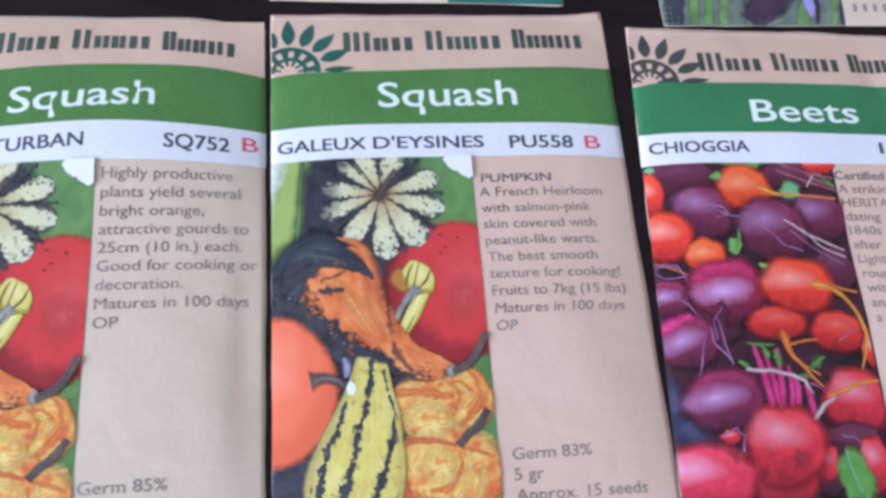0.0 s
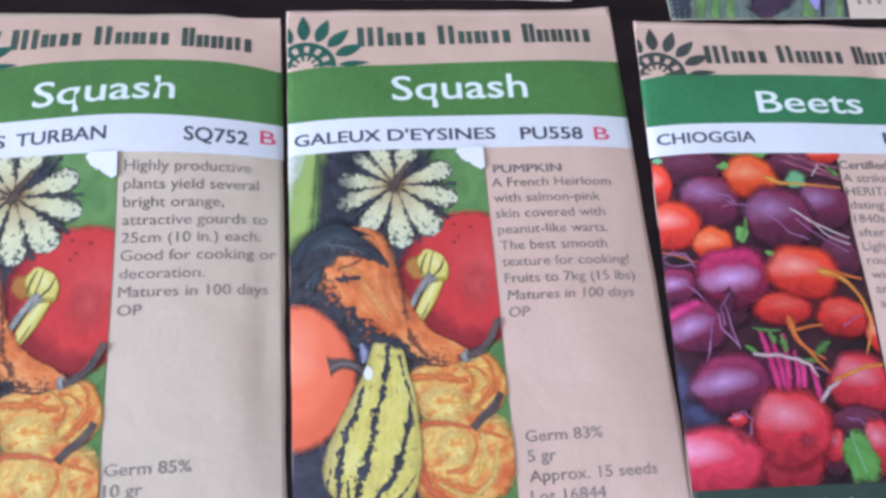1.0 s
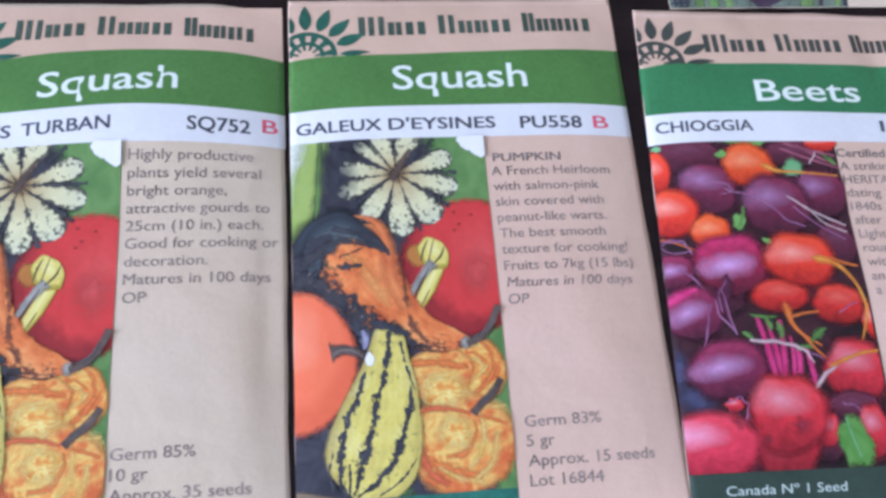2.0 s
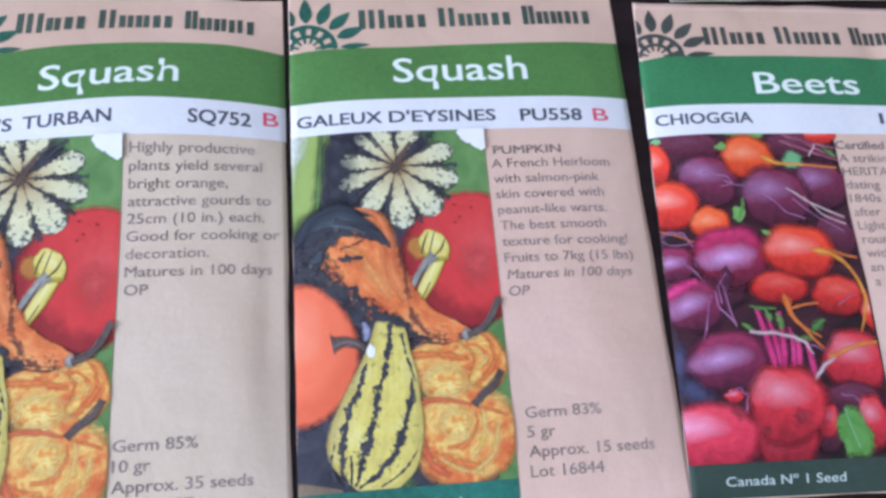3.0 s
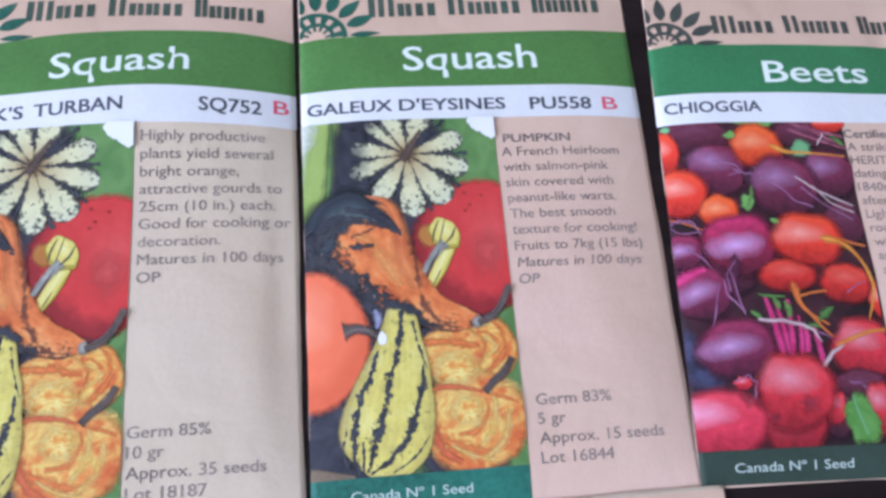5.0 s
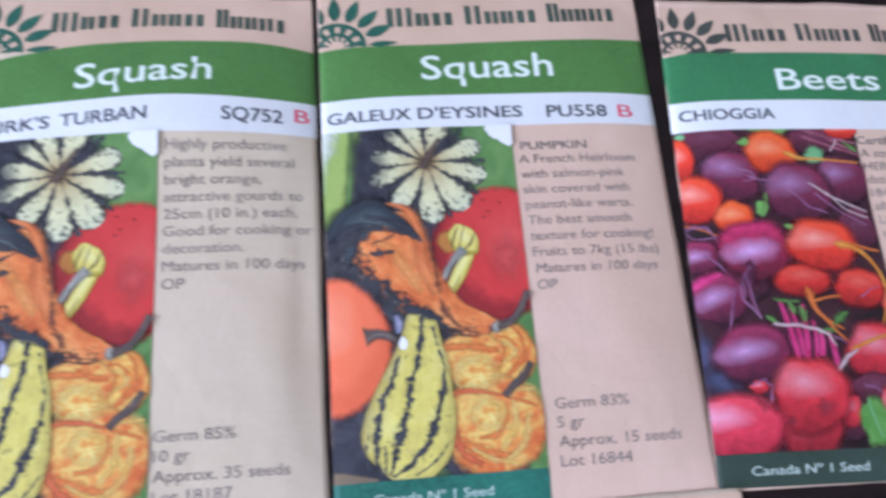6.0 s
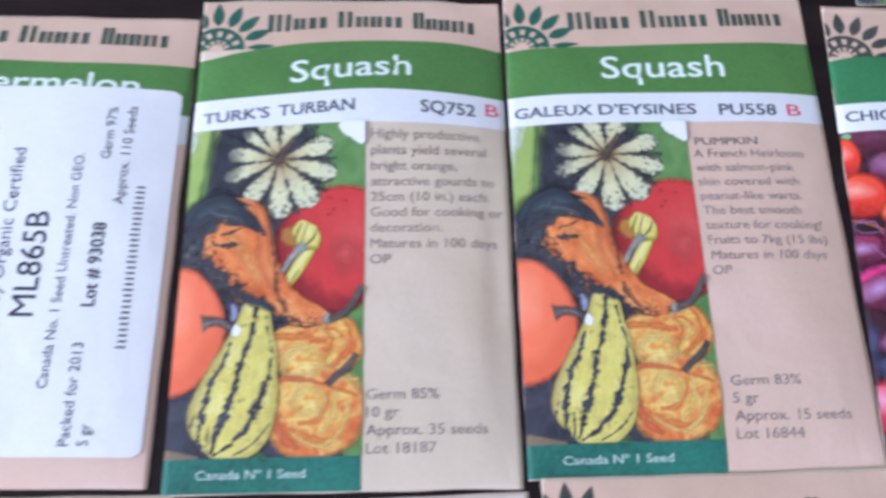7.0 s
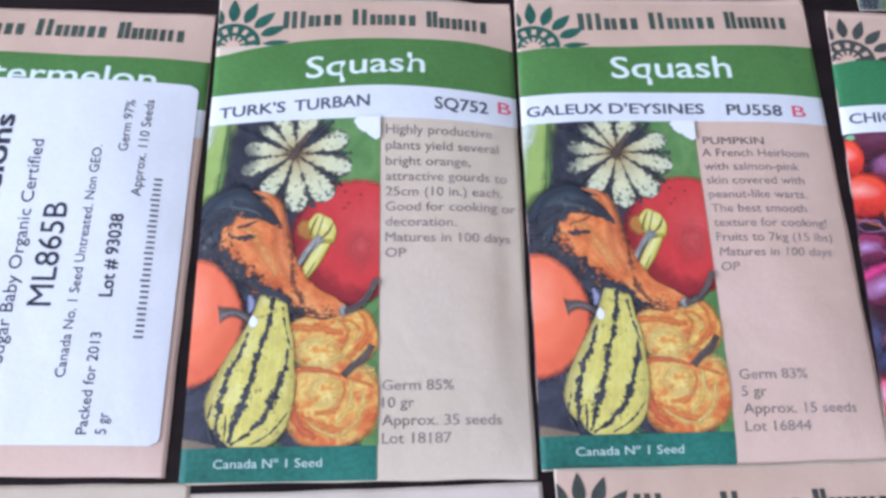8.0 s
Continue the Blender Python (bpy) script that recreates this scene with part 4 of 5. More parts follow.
galeux = Sheet("kraft paper pumpkin seed packet, flat and slightly creased, on the table", 2.0, -2.3, 0.0, 0.0163, 128.6, wide=82.2, ext=1.0, droop=(0.2, -1.0),
               puff=2.1, bumps=((30, 100, 30, 16, 0.5),), seed=5.1, paper=M_KRAFT_PINK_CAST)
header(galeux, M_GREEN, "Squash", (24.6, 101.9, 57.2, 6.9), (16.9, 117.8, 76.4, 0.02), (("GALEUX", 1.5, 21.1), ("D'EYSINES", 22.9, 48.2)), (91.0, 3.0),
       "PU558", (54.4, 90.7, 69.5, 3.2), (72.6, 90.7, 76.4, 3.4), crest=((0, 4, 8, 16, 25, 50, 82), (0.2, 0.6, 0.8, 0.75, 0.8, 1.4, 2.1)))
squash_picture(galeux, 44.9)
footer(galeux, M_TEAL, (8.0, 3.2, 32.8, 1.9, 45.0))
galeux.letter("small_print", "PUMPKIN", 46.8, 82.1, 2.1, M_BODY, galeux.root, 16.2, bold=0.014)
lines(galeux, 46.1, 78.5, 3.95, 2.3, ("A French Heirloom", "with salmon-pink", "skin covered with", "peanut-like warts.", "The best smooth", "texture for cooking!",
                                      "Fruits to 7kg (15 lbs)"), slide=0.1, hs=1.11)
galeux.letter("small_print", "Matures in 100 days", 46.9, 50.8, 2.3, M_BODY, galeux.root, slant=0.15, hs=1.11)
galeux.letter("small_print", "OP", 46.9, 46.9, 2.3, M_BODY, galeux.root, slant=0.15, hs=1.11)
lines(galeux, 47.6, 19.8, 4.05, 2.4, ("Germ 83%", "5 gr", "Approx. 15 seeds", "Lot 16844"), hs=1.13)


# ---------------------------------------------------------------- beet packet
B_VOID = foliage("print_beet_shade", (0.013, 0.008, 0.010), (0.064, 0.017, 0.027), 5.0)
B_BLUE = foliage("print_blue_shade", (0.035, 0.040, 0.085), (0.085, 0.085, 0.16), 3.0, 0.7)
B_SCAR = foliage("print_beet_scar", (0.22, 0.020, 0.035), (0.42, 0.050, 0.08), 9.0, 0.95, 1.0)
B_DARKROOT = foliage("print_dark_root", (0.055, 0.012, 0.030), (0.13, 0.022, 0.060), 6.0, 0.6)
B_DUSK = beet_skin("print_dusky_beet", (0.016, 0.007, 0.011), (0.105, 0.019, 0.040), (0.15, 0.028, 0.055), (0.22, 0.08, 0.14), 0.0, 0.3, 0.35)
B_PURPLE = beet_skin("print_purple_beet", (0.022, 0.007, 0.014), (0.19, 0.022, 0.065), (0.31, 0.036, 0.095), (0.52, 0.29, 0.53), -0.2, 0.1, 0.9)
B_PLUM = beet_skin("print_plum_beet", (0.018, 0.007, 0.011), (0.155, 0.022, 0.056), (0.23, 0.032, 0.075), (0.42, 0.22, 0.41), -0.25, 0.3, 0.8)
B_MAGENTA = beet_skin("print_magenta_beet", (0.030, 0.008, 0.015), (0.27, 0.018, 0.055), (0.62, 0.04, 0.15), (0.64, 0.36, 0.66), -0.1, 0.0, 0.98)
B_ORANGE = beet_skin("print_orange_beet", (0.40, 0.024, 0.014), (0.80, 0.095, 0.026), (0.84, 0.14, 0.038), (0.88, 0.36, 0.19), -0.2, 0.2, 0.75)
B_SCARLET = beet_skin("print_scarlet_beet", (0.30, 0.012, 0.015), (0.76, 0.050, 0.028), (0.82, 0.085, 0.036), (0.90, 0.38, 0.31), -0.25, 0.2, 0.85)
B_REDDISH = beet_skin("print_red_beet", (0.12, 0.007, 0.010), (0.60, 0.032, 0.026), (0.70, 0.058, 0.036), (0.74, 0.16, 0.12), 0.0, 0.3, 0.6)
B_CRIMSON = beet_skin("print_crimson_beet", (0.18, 0.010, 0.018), (0.61, 0.032, 0.048), (0.70, 0.052, 0.062), (0.76, 0.30, 0.36), -0.2, 0.3, 0.88)
B_CRIMLOW = beet_skin("print_crimson_beet_tip", (0.11, 0.007, 0.013), (0.42, 0.022, 0.036), (0.50, 0.03, 0.045), (0.62, 0.10, 0.14), -0.1, 0.0, 0.5)
B_PINK = beet_skin("print_pink_beet", (0.26, 0.011, 0.026), (0.64, 0.040, 0.075), (0.74, 0.065, 0.10), (0.84, 0.40, 0.56), -0.45, 0.3, 0.97)
B_STALK = foliage("print_beet_stalk", (0.42, 0.020, 0.11), (0.66, 0.06, 0.22), 6.0, 0.75)
B_FADED = foliage("print_faded_stalk", (0.20, 0.035, 0.075), (0.44, 0.15, 0.20), 6.0, 0.75)
B_ROOT = foliage("print_pale_root", (0.50, 0.32, 0.34), (0.72, 0.58, 0.58), 6.0, 0.85, 0.4)
B_LILAC = foliage("print_lilac_root", (0.22, 0.07, 0.17), (0.42, 0.20, 0.36), 6.0, 0.75)
B_GOLD = foliage("print_gold_root", (0.70, 0.20, 0.03), (0.82, 0.42, 0.09), 6.0, 0.95, 0.4)
B_RUST = foliage("print_rust_root", (0.52, 0.10, 0.025), (0.70, 0.20, 0.05), 6.0, 0.75)
B_LEAF = foliage("print_beet_leaf", (0.085, 0.25, 0.050), (0.20, 0.42, 0.12), 4.0, 0.22, 0.5)
B_SPRIG = foliage("print_beet_sprig", (0.050, 0.13, 0.035), (0.15, 0.30, 0.08), 8.0, 0.6, 0.9)
B_MINT = foliage("print_mint_leaf", (0.14, 0.36, 0.16), (0.24, 0.48, 0.26), 4.0)


def beet_picture(s):
    s.n = 0
    s.window = (0.02, 47.0, 7.7, 88.7)
    edge = lambda y: -1.4 * max(0.0, (y - 48) / 40)
    pic = s.grid("photo", 0.02, 47.6, 7.7, 88.7, B_VOID, 0.10, right=edge)
    pic["label"] = "printed photo of purple and orange beets"

    def beet(x, y, rx, ry, mat, turn=0.0):
        s.blob("print_beet", x, y, rx * 1.17, ry * 1.17, mat, turn, parent=pic, rings=8, sides=36, wob=0.07)

    def root(mat, *pts, name="print_root"):
        if name == "print_hair_root" or mat == B_ROOT:  # fine roots wander
            fine = []
            for a, c in zip(pts, pts[1:]):
                fine += [a, tuple(0.5 * (p + q) for p, q in zip(a, c))]
            pts = [(x + 0.55 * noise.noise((x * 0.9, y * 0.9, 3.3)), y + 0.55 * noise.noise((x * 0.9, y * 0.9, 7.7)), w) for x, y, w in fine + [pts[-1]]]
        if mat in (B_GOLD, B_RUST, B_DARKROOT):  # thick roots grow out of their beet
            (x0, y0, w0), (x1, y1, _) = pts[0], pts[1]
            d = 1.6 * w0 / max(0.1, math.hypot(x1 - x0, y1 - y0))
            pts = ((x0 - d * (x1 - x0), y0 - d * (y1 - y0), 0.05), *pts)
        s.sweep(name, pts, mat, pic, n=22, across=2, wob=0.35, grow=1.0 if mat in (B_ROOT, B_LILAC) else 1.25)

    s.blob("print_shade", 4.1, 24.5, 6.0, 4.7, B_BLUE, 0, parent=pic, wob=0.2)
    s.blob("print_shade", 0.6, 30.8, 3.2, 5.6, B_BLUE, 0, parent=pic, wob=0.2)
    beet(8.3, 85.0, 8.4, 5.3, B_DUSK)
    beet(34.6, 85.3, 7.0, 3.8, B_DUSK)
    s.blob("print_leaf", 23.8, 88.6, 5.7, 1.3, B_LEAF, 0, parent=pic, wob=0.2)
    beet(42.6, 88.4, 4.2, 2.5, B_SCARLET)
    root(B_FADED, (31.8, 86.7, 0.35), (39.1, 83.7, 0.52), (46.4, 81.2, 0.43), name="print_stalk")
    root(B_FADED, (33.0, 88.2, 0.35), (39.4, 86.1, 0.52), (45.8, 84.6, 0.44), name="print_stalk")
    root(B_FADED, (36.0, 87.8, 0.35), (40.6, 84.7, 0.52), (45.3, 82.2, 0.43), name="print_stalk")
    root(B_SPRIG, (42.4, 85.0, 0.26), (44.3, 83.6, 1.04), (45.8, 82.2, 0.43), name="print_leaf")
    beet(0.6, 81.0, 3.3, 5.5, B_SCARLET)
    s.blob("print_leaf", 1.4, 87.5, 1.4, 1.0, B_MINT, 0, parent=pic, wob=0.2)
    beet(12.2, 75.6, 7.3, 7.1, B_PLUM, -10)
    beet(40.7, 74.1, 6.7, 6.7, B_PLUM, 10)
    s.blob("print_leaf", 34.5, 81.2, 3.0, 2.7, B_MINT, 20, parent=pic, wob=0.2)
    beet(23.2, 82.0, 6.3, 5.7, B_ORANGE)
    s.blob("print_leaf", 16.6, 85.0, 1.8, 1.2, B_LEAF, 20, parent=pic, wob=0.2)
    root(B_GOLD, (27.7, 81.7, 1.0), (30.7, 80.4, 0.69), (35.4, 80.1, 0.43), (45.5, 79.1, 0.43))
    root(B_ROOT, (38.8, 82.1, 0.35), (40.4, 84.8, 0.35), (40.8, 85.9, 0.26))
    beet(42.2, 60.6, 5.0, 6.2, B_DUSK)
    beet(29.0, 70.9, 8.4, 8.1, B_PLUM, 5)
    root(B_LILAC, (23.5, 73.8, 0.34), (26.9, 71.2, 0.34), (30.9, 67.3, 0.34), (35.3, 65.4, 0.25), name="print_hair_root")
    root(B_LILAC, (16.4, 75.3, 0.26), (20.6, 74.3, 0.26), (23.9, 73.9, 0.17), name="print_hair_root")
    root(B_ROOT, (31.6, 73.5, 0.34), (36.1, 70.1, 0.43), (41.1, 67.5, 0.42), (45.3, 65.6, 0.34))
    root(B_ROOT, (35.5, 71.3, 0.26), (39.7, 66.8, 0.34), (45.4, 63.8, 0.34))
    root(B_LILAC, (32.8, 70.8, 0.26), (38.6, 65.5, 0.25), (44.6, 62.0, 0.25), name="print_hair_root")
    beet(3.1, 69.8, 6.0, 6.2, B_SCARLET, -8)
    root(B_RUST, (-0.7, 63.4, 0.26), (2.5, 62.3, 0.25), (7.3, 60.0, 0.25))
    root(B_LILAC, (-1.0, 61.2, 0.25), (2.2, 62.9, 0.25), (5.8, 61.3, 0.17), name="print_hair_root")
    s.blob("print_leaf", 18.9, 66.9, 1.9, 2.4, B_LEAF, -25, parent=pic, wob=0.2)
    root(B_SPRIG, (20.3, 71.1, 0.26), (20.0, 68.8, 0.77), (18.6, 65.1, 0.34), name="print_leaf")
    beet(11.8, 64.5, 4.3, 4.3, B_ORANGE)
    beet(2.2, 54.6, 4.5, 4.5, B_PURPLE)
    beet(12.7, 49.2, 5.0, 6.0, B_DUSK, 20)
    s.blob("print_leaf", 25.1, 61.8, 1.5, 0.8, B_LEAF, -20, parent=pic, wob=0.2)
    beet(15.6, 55.8, 8.7, 7.5, B_MAGENTA, 5)
    root(B_DARKROOT, (13.4, 50.5, 2.16), (12.6, 46.7, 1.15), (13.1, 42.9, 0.57), (14.5, 40.0, 0.33))
    root(B_LILAC, (3.2, 55.1, 0.42), (6.6, 52.6, 0.33), (9.4, 48.7, 0.33), (10.0, 44.9, 0.25), name="print_hair_root")
    beet(5.4, 44.0, 6.4, 6.4, B_PURPLE, 15)
    root(B_STALK, (-0.9, 46.4, 1.16), (2.3, 48.4, 1.66), (6.7, 50.1, 0.83), name="print_stalk")
    root(B_LILAC, (9.4, 46.6, 0.33), (8.1, 40.7, 0.33), (6.4, 35.0, 0.32), (6.0, 29.3, 0.32), name="print_hair_root")
    root(B_LILAC, (10.8, 47.5, 0.25), (11.0, 43.3, 0.33), (14.4, 39.2, 0.33), name="print_hair_root")
    for pts in (((-0.8, 61.7, 0.2), (1.7, 59.5, 0.22), (6.6, 59.8, 0.2)), ((0.0, 62.4, 0.2), (4.8, 62.4, 0.28), (7.1, 58.7, 0.2)), ((13.7, 52.1, 0.2), (11.6, 48.5, 0.22), (11.6, 44.3, 0.25)),
                ((12.1, 50.0, 0.2), (13.0, 46.4, 0.22), (14.3, 38.7, 0.25)), ((11.7, 78.2, 0.2), (17.2, 76.7, 0.26), (18.4, 75.1, 0.24), (15.4, 73.9, 0.16))):
        root(B_LILAC, *pts, name="print_hair_root")
    beet(26.1, 47.8, 6.6, 4.1, B_REDDISH)
    beet(47.6, 41.5, 2.8, 4.6, B_SCARLET)
    beet(39.7, 45.5, 5.9, 4.9, B_REDDISH, -5)
    root(B_RUST, (27.0, 44.6, 1.15), (27.7, 41.1, 0.73), (29.6, 38.3, 0.49), (33.8, 35.4, 0.32))
    root(B_RUST, (28.0, 42.6, 0.41), (31.0, 43.4, 0.41), (34.7, 43.8, 0.33))
    root(B_LILAC, (39.5, 43.4, 0.24), (41.9, 45.2, 0.24), (44.4, 45.6, 0.16), name="print_hair_root")
    beet(32.3, 56.9, 8.2, 6.7, B_SCARLET, -4)
    root(B_GOLD, (36.9, 57.0, 1.25), (40.1, 56.2, 1.00), (43.5, 53.1, 0.66), (45.8, 48.2, 0.57), (46.2, 43.2, 0.49), (43.5, 35.7, 0.32))
    root(B_RUST, (40.2, 57.1, 0.42), (43.3, 55.8, 0.42), (46.4, 55.0, 0.33))
    beet(11.6, 30.4, 8.8, 6.9, B_PURPLE, 5)
    root(B_STALK, (19.5, 42.8, 0.59), (21.0, 35.5, 0.97), (21.9, 28.5, 0.96), name="print_stalk")
    root(B_STALK, (21.7, 41.8, 0.49), (22.8, 35.1, 0.81), (23.4, 28.5, 0.80), name="print_stalk")
    root(B_STALK, (24.8, 41.9, 0.59), (24.6, 34.9, 0.97), (23.9, 28.1, 0.96), name="print_stalk")
    root(B_STALK, (26.7, 37.8, 0.44), (26.7, 33.1, 0.72), (26.1, 28.5, 0.72), name="print_stalk")
    root(B_STALK, (27.8, 35.4, 0.58), (27.9, 32.2, 0.96), (27.4, 29.0, 0.96), name="print_stalk")
    root(B_STALK, (29.8, 35.4, 0.53), (30.5, 30.4, 0.88), (30.7, 25.5, 0.87), name="print_stalk")
    root(B_SPRIG, (17.9, 43.4, 0.33), (20.3, 42.8, 0.65), (24.3, 42.6, 0.33), name="print_leaf")
    root(B_SPRIG, (21.5, 42.7, 0.33), (22.2, 41.0, 1.14), (22.5, 39.4, 0.32), name="print_leaf")
    root(B_SPRIG, (24.1, 41.5, 0.33), (24.7, 39.4, 1.22), (24.6, 37.4, 0.40), name="print_leaf")
    root(B_SPRIG, (31.2, 36.3, 0.32), (33.4, 38.4, 1.46), (35.5, 39.6, 0.40), name="print_leaf")
    root(B_SPRIG, (27.3, 34.6, 0.32), (30.2, 35.4, 0.97), (31.7, 34.7, 0.32), name="print_leaf")
    root(B_SPRIG, (15.6, 39.2, 0.33), (16.9, 38.4, 1.06), (18.1, 37.2, 0.32), name="print_leaf")
    root(B_ROOT, (17.3, 37.1, 0.65), (22.9, 36.8, 0.81), (27.1, 35.5, 0.73), (29.9, 33.8, 0.56), (31.1, 31.4, 0.32))
    root(B_LILAC, (30.7, 33.8, 0.32), (33.9, 31.5, 0.24), (36.6, 31.4, 0.24), name="print_hair_root")
    root(B_RUST, (29.3, 38.7, 0.40), (32.4, 34.3, 0.40), (35.1, 31.5, 0.32))
    beet(40.9, 29.3, 7.3, 7.3, B_CRIMSON, -10)
    beet(38.7, 20.6, 6.3, 3.9, B_DUSK)
    root(B_ROOT, (29.4, 25.1, 0.40), (31.7, 26.5, 0.87), (33.5, 28.7, 0.79), (36.6, 31.2, 0.64))
    root(B_GOLD, (35.3, 30.7, 0.64), (39.2, 32.2, 0.72), (43.4, 33.5, 0.64), (47.5, 33.9, 0.56))
    s.blob("print_beet", 11.6, 22.4, 2.1, 1.9, B_CRIMSON, 0, parent=pic, wob=0.2)
    root(B_LILAC, (9.9, 23.1, 0.24), (13.1, 24.1, 0.32), (14.5, 22.4, 0.39), (13.9, 19.3, 0.39), (12.0, 17.4, 0.23), name="print_hair_root")
    root(B_LILAC, (35.9, 22.0, 0.25), (38.4, 21.3, 0.36), (41.4, 19.2, 0.25), name="print_hair_root")
    beet(42.6, 15.4, 3.5, 6.0, B_CRIMSON)
    beet(32.4, 14.4, 3.3, 5.4, B_DUSK, -10)
    beet(31.9, 15.9, 2.3, 3.8, B_CRIMSON, -15)
    beet(22.2, 13.1, 7.1, 8.3, B_CRIMLOW)
    beet(23.3, 19.8, 8.6, 8.6, B_CRIMSON, -5)
    s.blob("print_beet_scar", 26.0, 17.3, 3.5, 3.1, B_SCAR, 0, parent=pic, wob=0.3)
    s.blob("print_beet_scar", 17.7, 14.5, 2.0, 1.7, B_SCAR, 0, parent=pic, wob=0.3)
    beet(5.7, 13.4, 10.0, 7.2, B_PINK)
    s.blob("print_beet_scar", 12.2, 18.5, 3.1, 2.0, B_SCAR, -20, parent=pic, wob=0.3)
    s.blob("print_leaf", 37.9, 13.2, 4.9, 7.0, B_LEAF, 14, parent=pic, wob=0.16)
    root(B_MINT, (36.2, 18.8, 0.16), (37.0, 14.8, 0.28), (38.6, 9.8, 0.2), name="print_leaf_vein")


beet = Sheet("kraft paper beet seed packet with a dark green band, creased corner", 83.7, -2.2, -1.9, 0.068, 124.6, wide=82.0, ext=1.3, droop=(0.0, 1.2),
             puff=2.2, bumps=((28, 95, 34, 20, 0.6), (64, 113, 4, 9, -0.9), (73, 119, 7, 6, 0.8)), seed=8.7, wrinkle=0.5, paper=M_KRAFT_PINK_CAST)
header(beet, M_GREEN_DEEP, "Beets", (28.4, 100.4, 56.2, 6.6), (17.2, 115.8, 75.6, 0.02), (("CHIOGGIA", 2.0, 26.0),), (91.8, 3.1), "", (), (), mark=M_OLIVE, wave=0.6, green_up=1.0)
beet.bars(59.0, 91.8, 74.0, 5, 3.2, M_NAVY, beet.root)
beet_picture(beet)
footer(beet, M_BOTTLE, (7.7, 2.9, 34.7, 2.0, 48.5))
lines(beet, 46.4, 84.4, 3.66, 2.3, ("Certified", "A striking", "HERITAGE", "dating", "1840s", "after", "Light", "round", "with", "an", "a"), slide=0.33, first=True, hs=1.12)


# ---------------------------------------------------------------- melon packet with its pasted label
melon = Sheet("kraft paper watermelon seed packet with a large white pasted label", -164.0, 1.0, -1.7, 0.035, 122.0, wide=82.7, paper=M_KRAFT_PINK_CAST,
              puff=1.7, bumps=((50, 88, 30, 26, 1.5),), seed=11.9)
header(melon, M_GREEN, "Watermelon", (12.0, 103.4, 69.8, 6.9), (17.5, 118.9, 75.9, -0.012, 0.4), (), (), "", (), (), rises=(-0.022, 0.0, 0.0),
       crest=((0, 4, 8, 14, 20, 27, 40, 51, 82), (-1.4, -0.6, 0.6, 1.5, 1.9, 2.0, 1.6, 1.2, 1.2)))


def sticker(s, x0, x1, y0, y1, r=2.2):
    """White paper label with round corners, pasted over the packet's front."""
    inset = lambda y: r - math.sqrt(max(0.0, r * r - max(0.0, r - min(y - y0, y1 - y)) ** 2)) if min(y - y0, y1 - y) < r else 0.0
    lab = s.grid("pasted_label", x0, x1, y0, y1, M_LABEL, 0.30, step=1.0, left=inset, right=lambda y: -inset(y), label="white printed paper label")
    up = dict(up=True, lift=0.38)
    tilt = -0.014
    for words, x, a, b, cap, bold in (("Melons", 36.6, 63.0, 92.6, 5.0, 0.025), ("Sugar Baby Organic Certified", 44.4, 26.0, 85.4, 3.0, 0.0),
                                      ("ML865B", 52.9, 40.5, 67.8, 5.5, 0.003), ("Canada No. 1 Seed Untreated. Non GEO.", 58.6, 22.8, 84.2, 2.3, 0.0),
                                      ("Packed for 2013", 65.0, 9.5, 34.0, 2.4, 0.0), ("Lot # 93038", 66.4, 43.2, 65.0, 3.0, 0.02),
                                      ("5 gr", 69.2, 9.5, 14.6, 2.4, 0.0), ("Germ 97%", 65.5, 82.8, 98.2, 2.3, 0.0), ("Approx. 110 Seeds", 69.9, 70.2, 98.6, 2.3, 0.0)):
        s.letter("label_print", words, x, a, cap, M_BLACK, lab, b - a, bold=bold, rise=tilt, **up)
    s.bars(74.6, 32.4, 76.0, 30, 1.9, M_BLACK, lab, **up)
    return lab


sticker(melon, 14.0, 80.7, 7.0, 104.4)


# ---------------------------------------------------------------- packets of the rows above and below
def neighbour(label, x, y, turn, wide, seed, base=0.0, paper=None, mark=False):
    s = Sheet(label, x, y, turn, 0.0, 127.0, wide=wide, base=base, puff=1.8, seed=seed, paper=paper)
    s.grid("green_field", 0.1, wide - 0.1, 97.3, 110.2, M_GREEN, 0.08)
    s.grid("white_field", 0.1, wide - 0.1, 88.7, 97.3, M_WHITE, 0.08)
    if mark:
        s.brand(17.0, 116.4, 76.0, 0.0, M_OLIVE)
        sun_mark(s, 5.2, 112.2, M_OLIVE)
    return s


neighbour("kraft paper seed packet lapping over the pumpkin packet's lower edge", 4.7, -128.9, 0.0, 83.6, 14.2, base=0.7, mark=True)
neighbour("pale kraft paper seed packet below the turban squash packet", -76.4, -132.2, 0.4, 78.2, 17.4, paper=M_KRAFT_PALE)
neighbour("kraft paper seed packet below the labelled melon packet", -163.0, -128.8, -0.6, 87.4, 20.8)

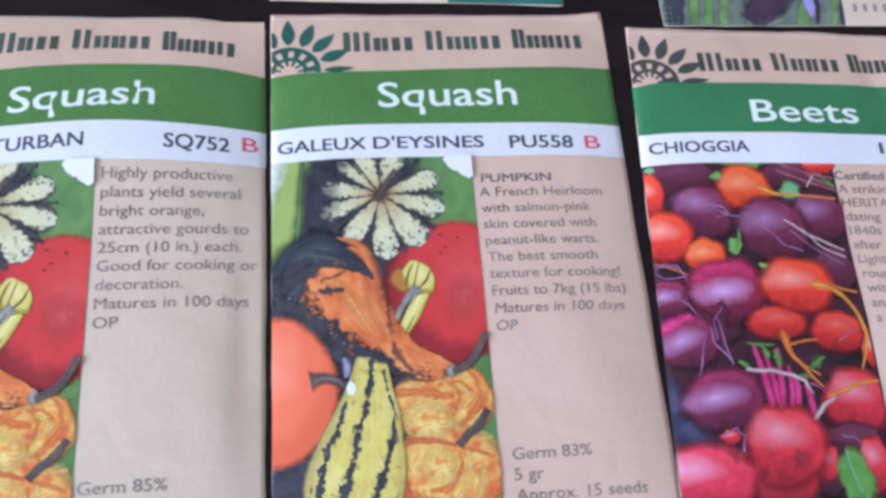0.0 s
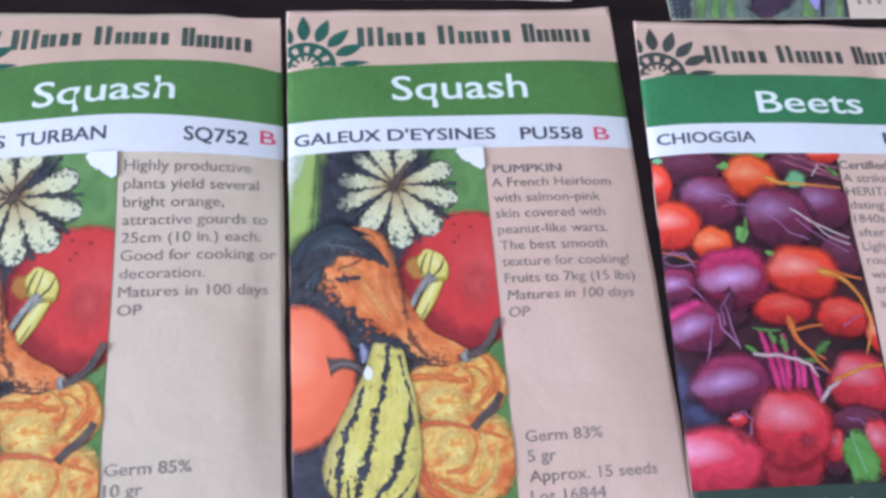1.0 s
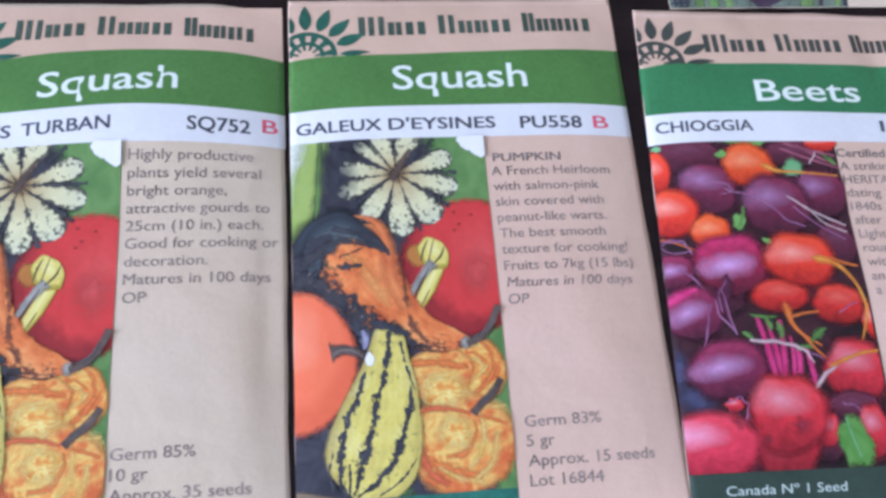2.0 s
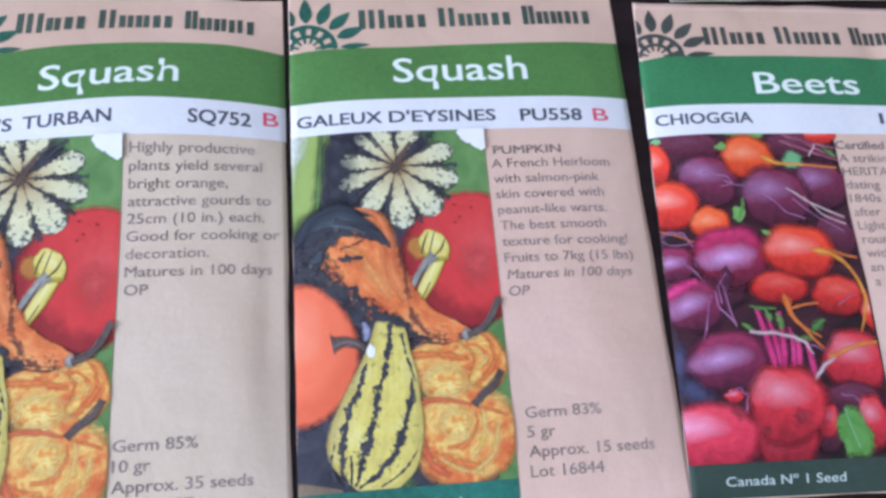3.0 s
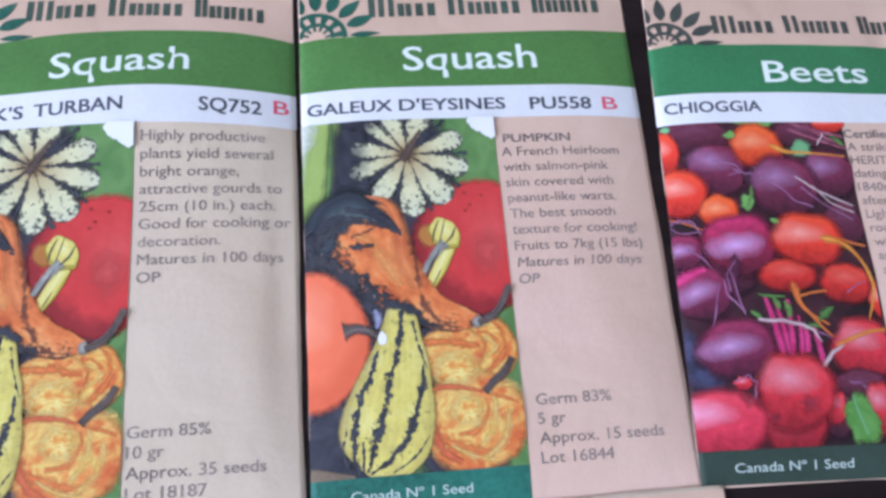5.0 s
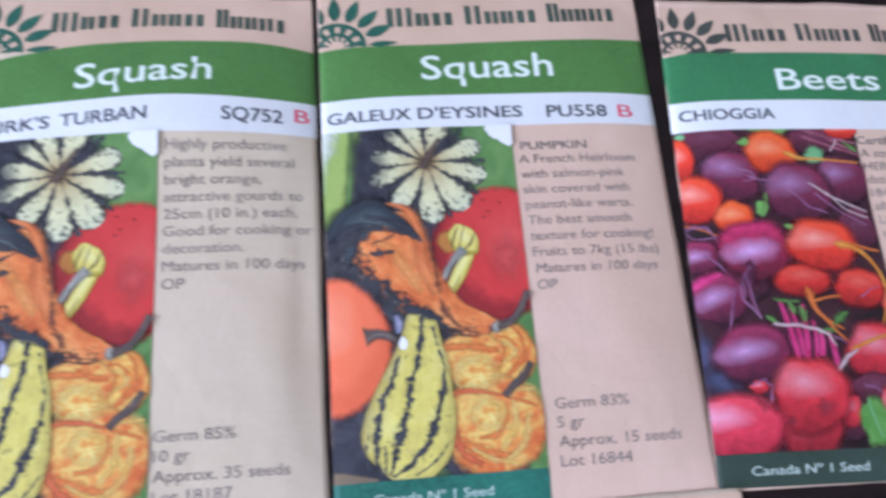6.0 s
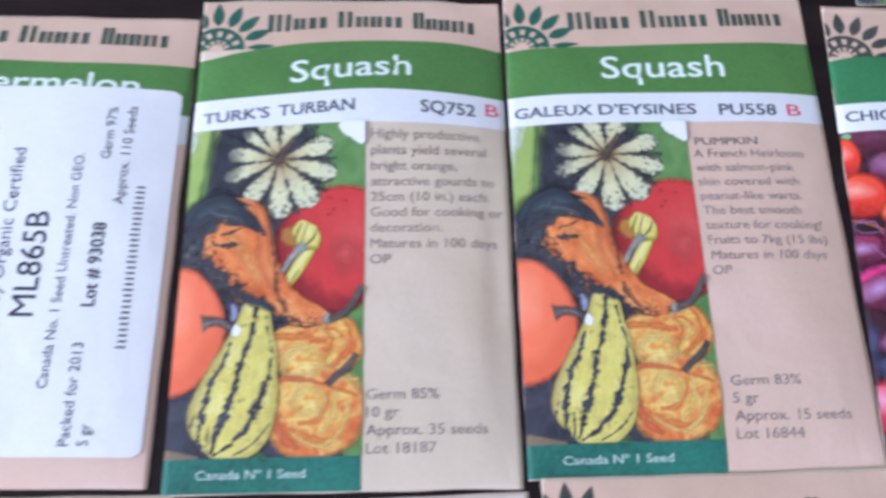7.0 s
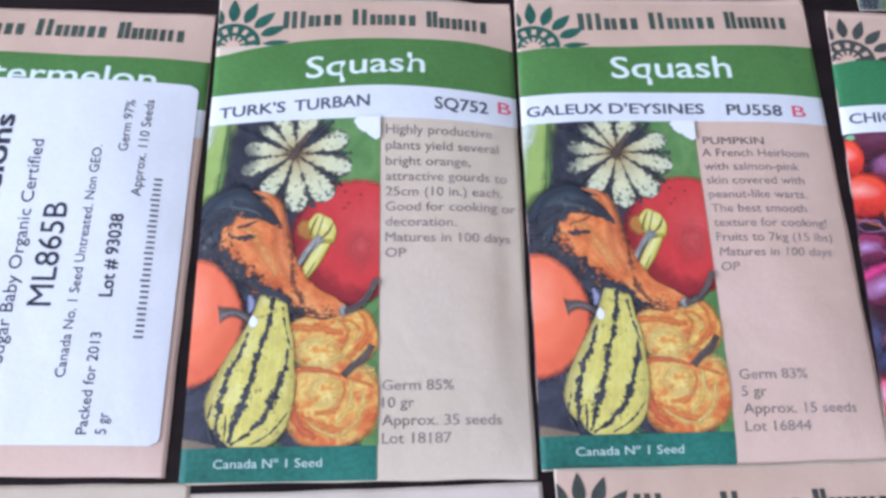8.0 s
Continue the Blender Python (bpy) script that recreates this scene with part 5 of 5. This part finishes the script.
F_LILAC = foliage("print_lilac_flower", (0.24, 0.20, 0.46), (0.46, 0.42, 0.74), 4.0)
F_VIOLET = foliage("print_violet_shade", (0.030, 0.016, 0.032), (0.075, 0.045, 0.075), 4.0)
F_STALK = foliage("print_garden_green", (0.070, 0.13, 0.045), (0.22, 0.36, 0.13), 4.0)
F_GREY = foliage("print_grey_green", (0.080, 0.105, 0.085), (0.19, 0.24, 0.19), 6.0)


def garden_packet():
    s = Sheet("kraft paper seed packet with a purple and green garden photo", 102.6, 123.9, 0.2, 0.0, 127.0, wide=86.0, puff=2.0, seed=23.1, base=0.3)
    s.n = 0
    s.window = (0.02, 49.8, 0.02, 80.0)
    pic = s.grid("photo", 0.02, 49.8, 0.02, 80.0, F_GREY, 0.10)
    pic["label"] = "printed photo of lilac flowers among leaves"
    for x, w, mat in ((2.5, 3.0, P_DARK), (8.0, 1.6, F_STALK), (12.0, 1.4, P_LEAF), (16.0, 1.5, F_STALK), (20.0, 2.4, F_GREY), (38.0, 2.2, F_STALK), (47.0, 1.1, F_STALK), (49.0, 0.9, P_DARK)):
        s.sweep("print_stalk", [(x, 0.3, w), (x + 0.8, 6, w * 1.1), (x + 2.5, 15, w), (x + 1.0, 40, w * 0.7)], mat, pic, wob=0.6)
    s.sweep("print_shade", [(24, 0.3, 5.5), (28, 5, 6.0), (33, 14, 6.5), (35, 40, 6)], F_VIOLET, pic, wob=0.3)
    s.sweep("print_leaf", [(28, 0.2, 0.5), (33, 2.0, 1.1), (37, 6, 1.3), (39, 14, 1.0)], F_GREY, pic, wob=0.4)
    s.sweep("print_flower", [(40.5, 2.5, 0.6), (41, 6, 2.8), (42, 12, 3.4), (43, 26, 2.5)], F_LILAC, pic, wob=0.5)
    s.sweep("print_shade", [(42.0, 0.5, 0.6), (42.6, 5, 0.9), (42.0, 14, 0.6)], F_VIOLET, pic, wob=0.5)
    s.bars(52.0, 4.0, 78.0, 9, 2.2, M_BODY, s.root)
    s.grid("green_field", 0.1, 85.9, 97.3, 110.2, M_GREEN, 0.08)


garden_packet()


def band_packet():
    s = Sheet("kraft paper seed packet with a teal printed block", 4.0, 131.5, -1.0, 0.0, 127.0, wide=73.0, puff=2.0, seed=27.7)
    s.grid("teal_block", 43.5, 72.9, 0.2, 9.0, M_TEAL, 0.08)
    s.grid("photo", 43.5, 72.9, 9.0, 80.0, P_LEAF, 0.08)


band_packet()
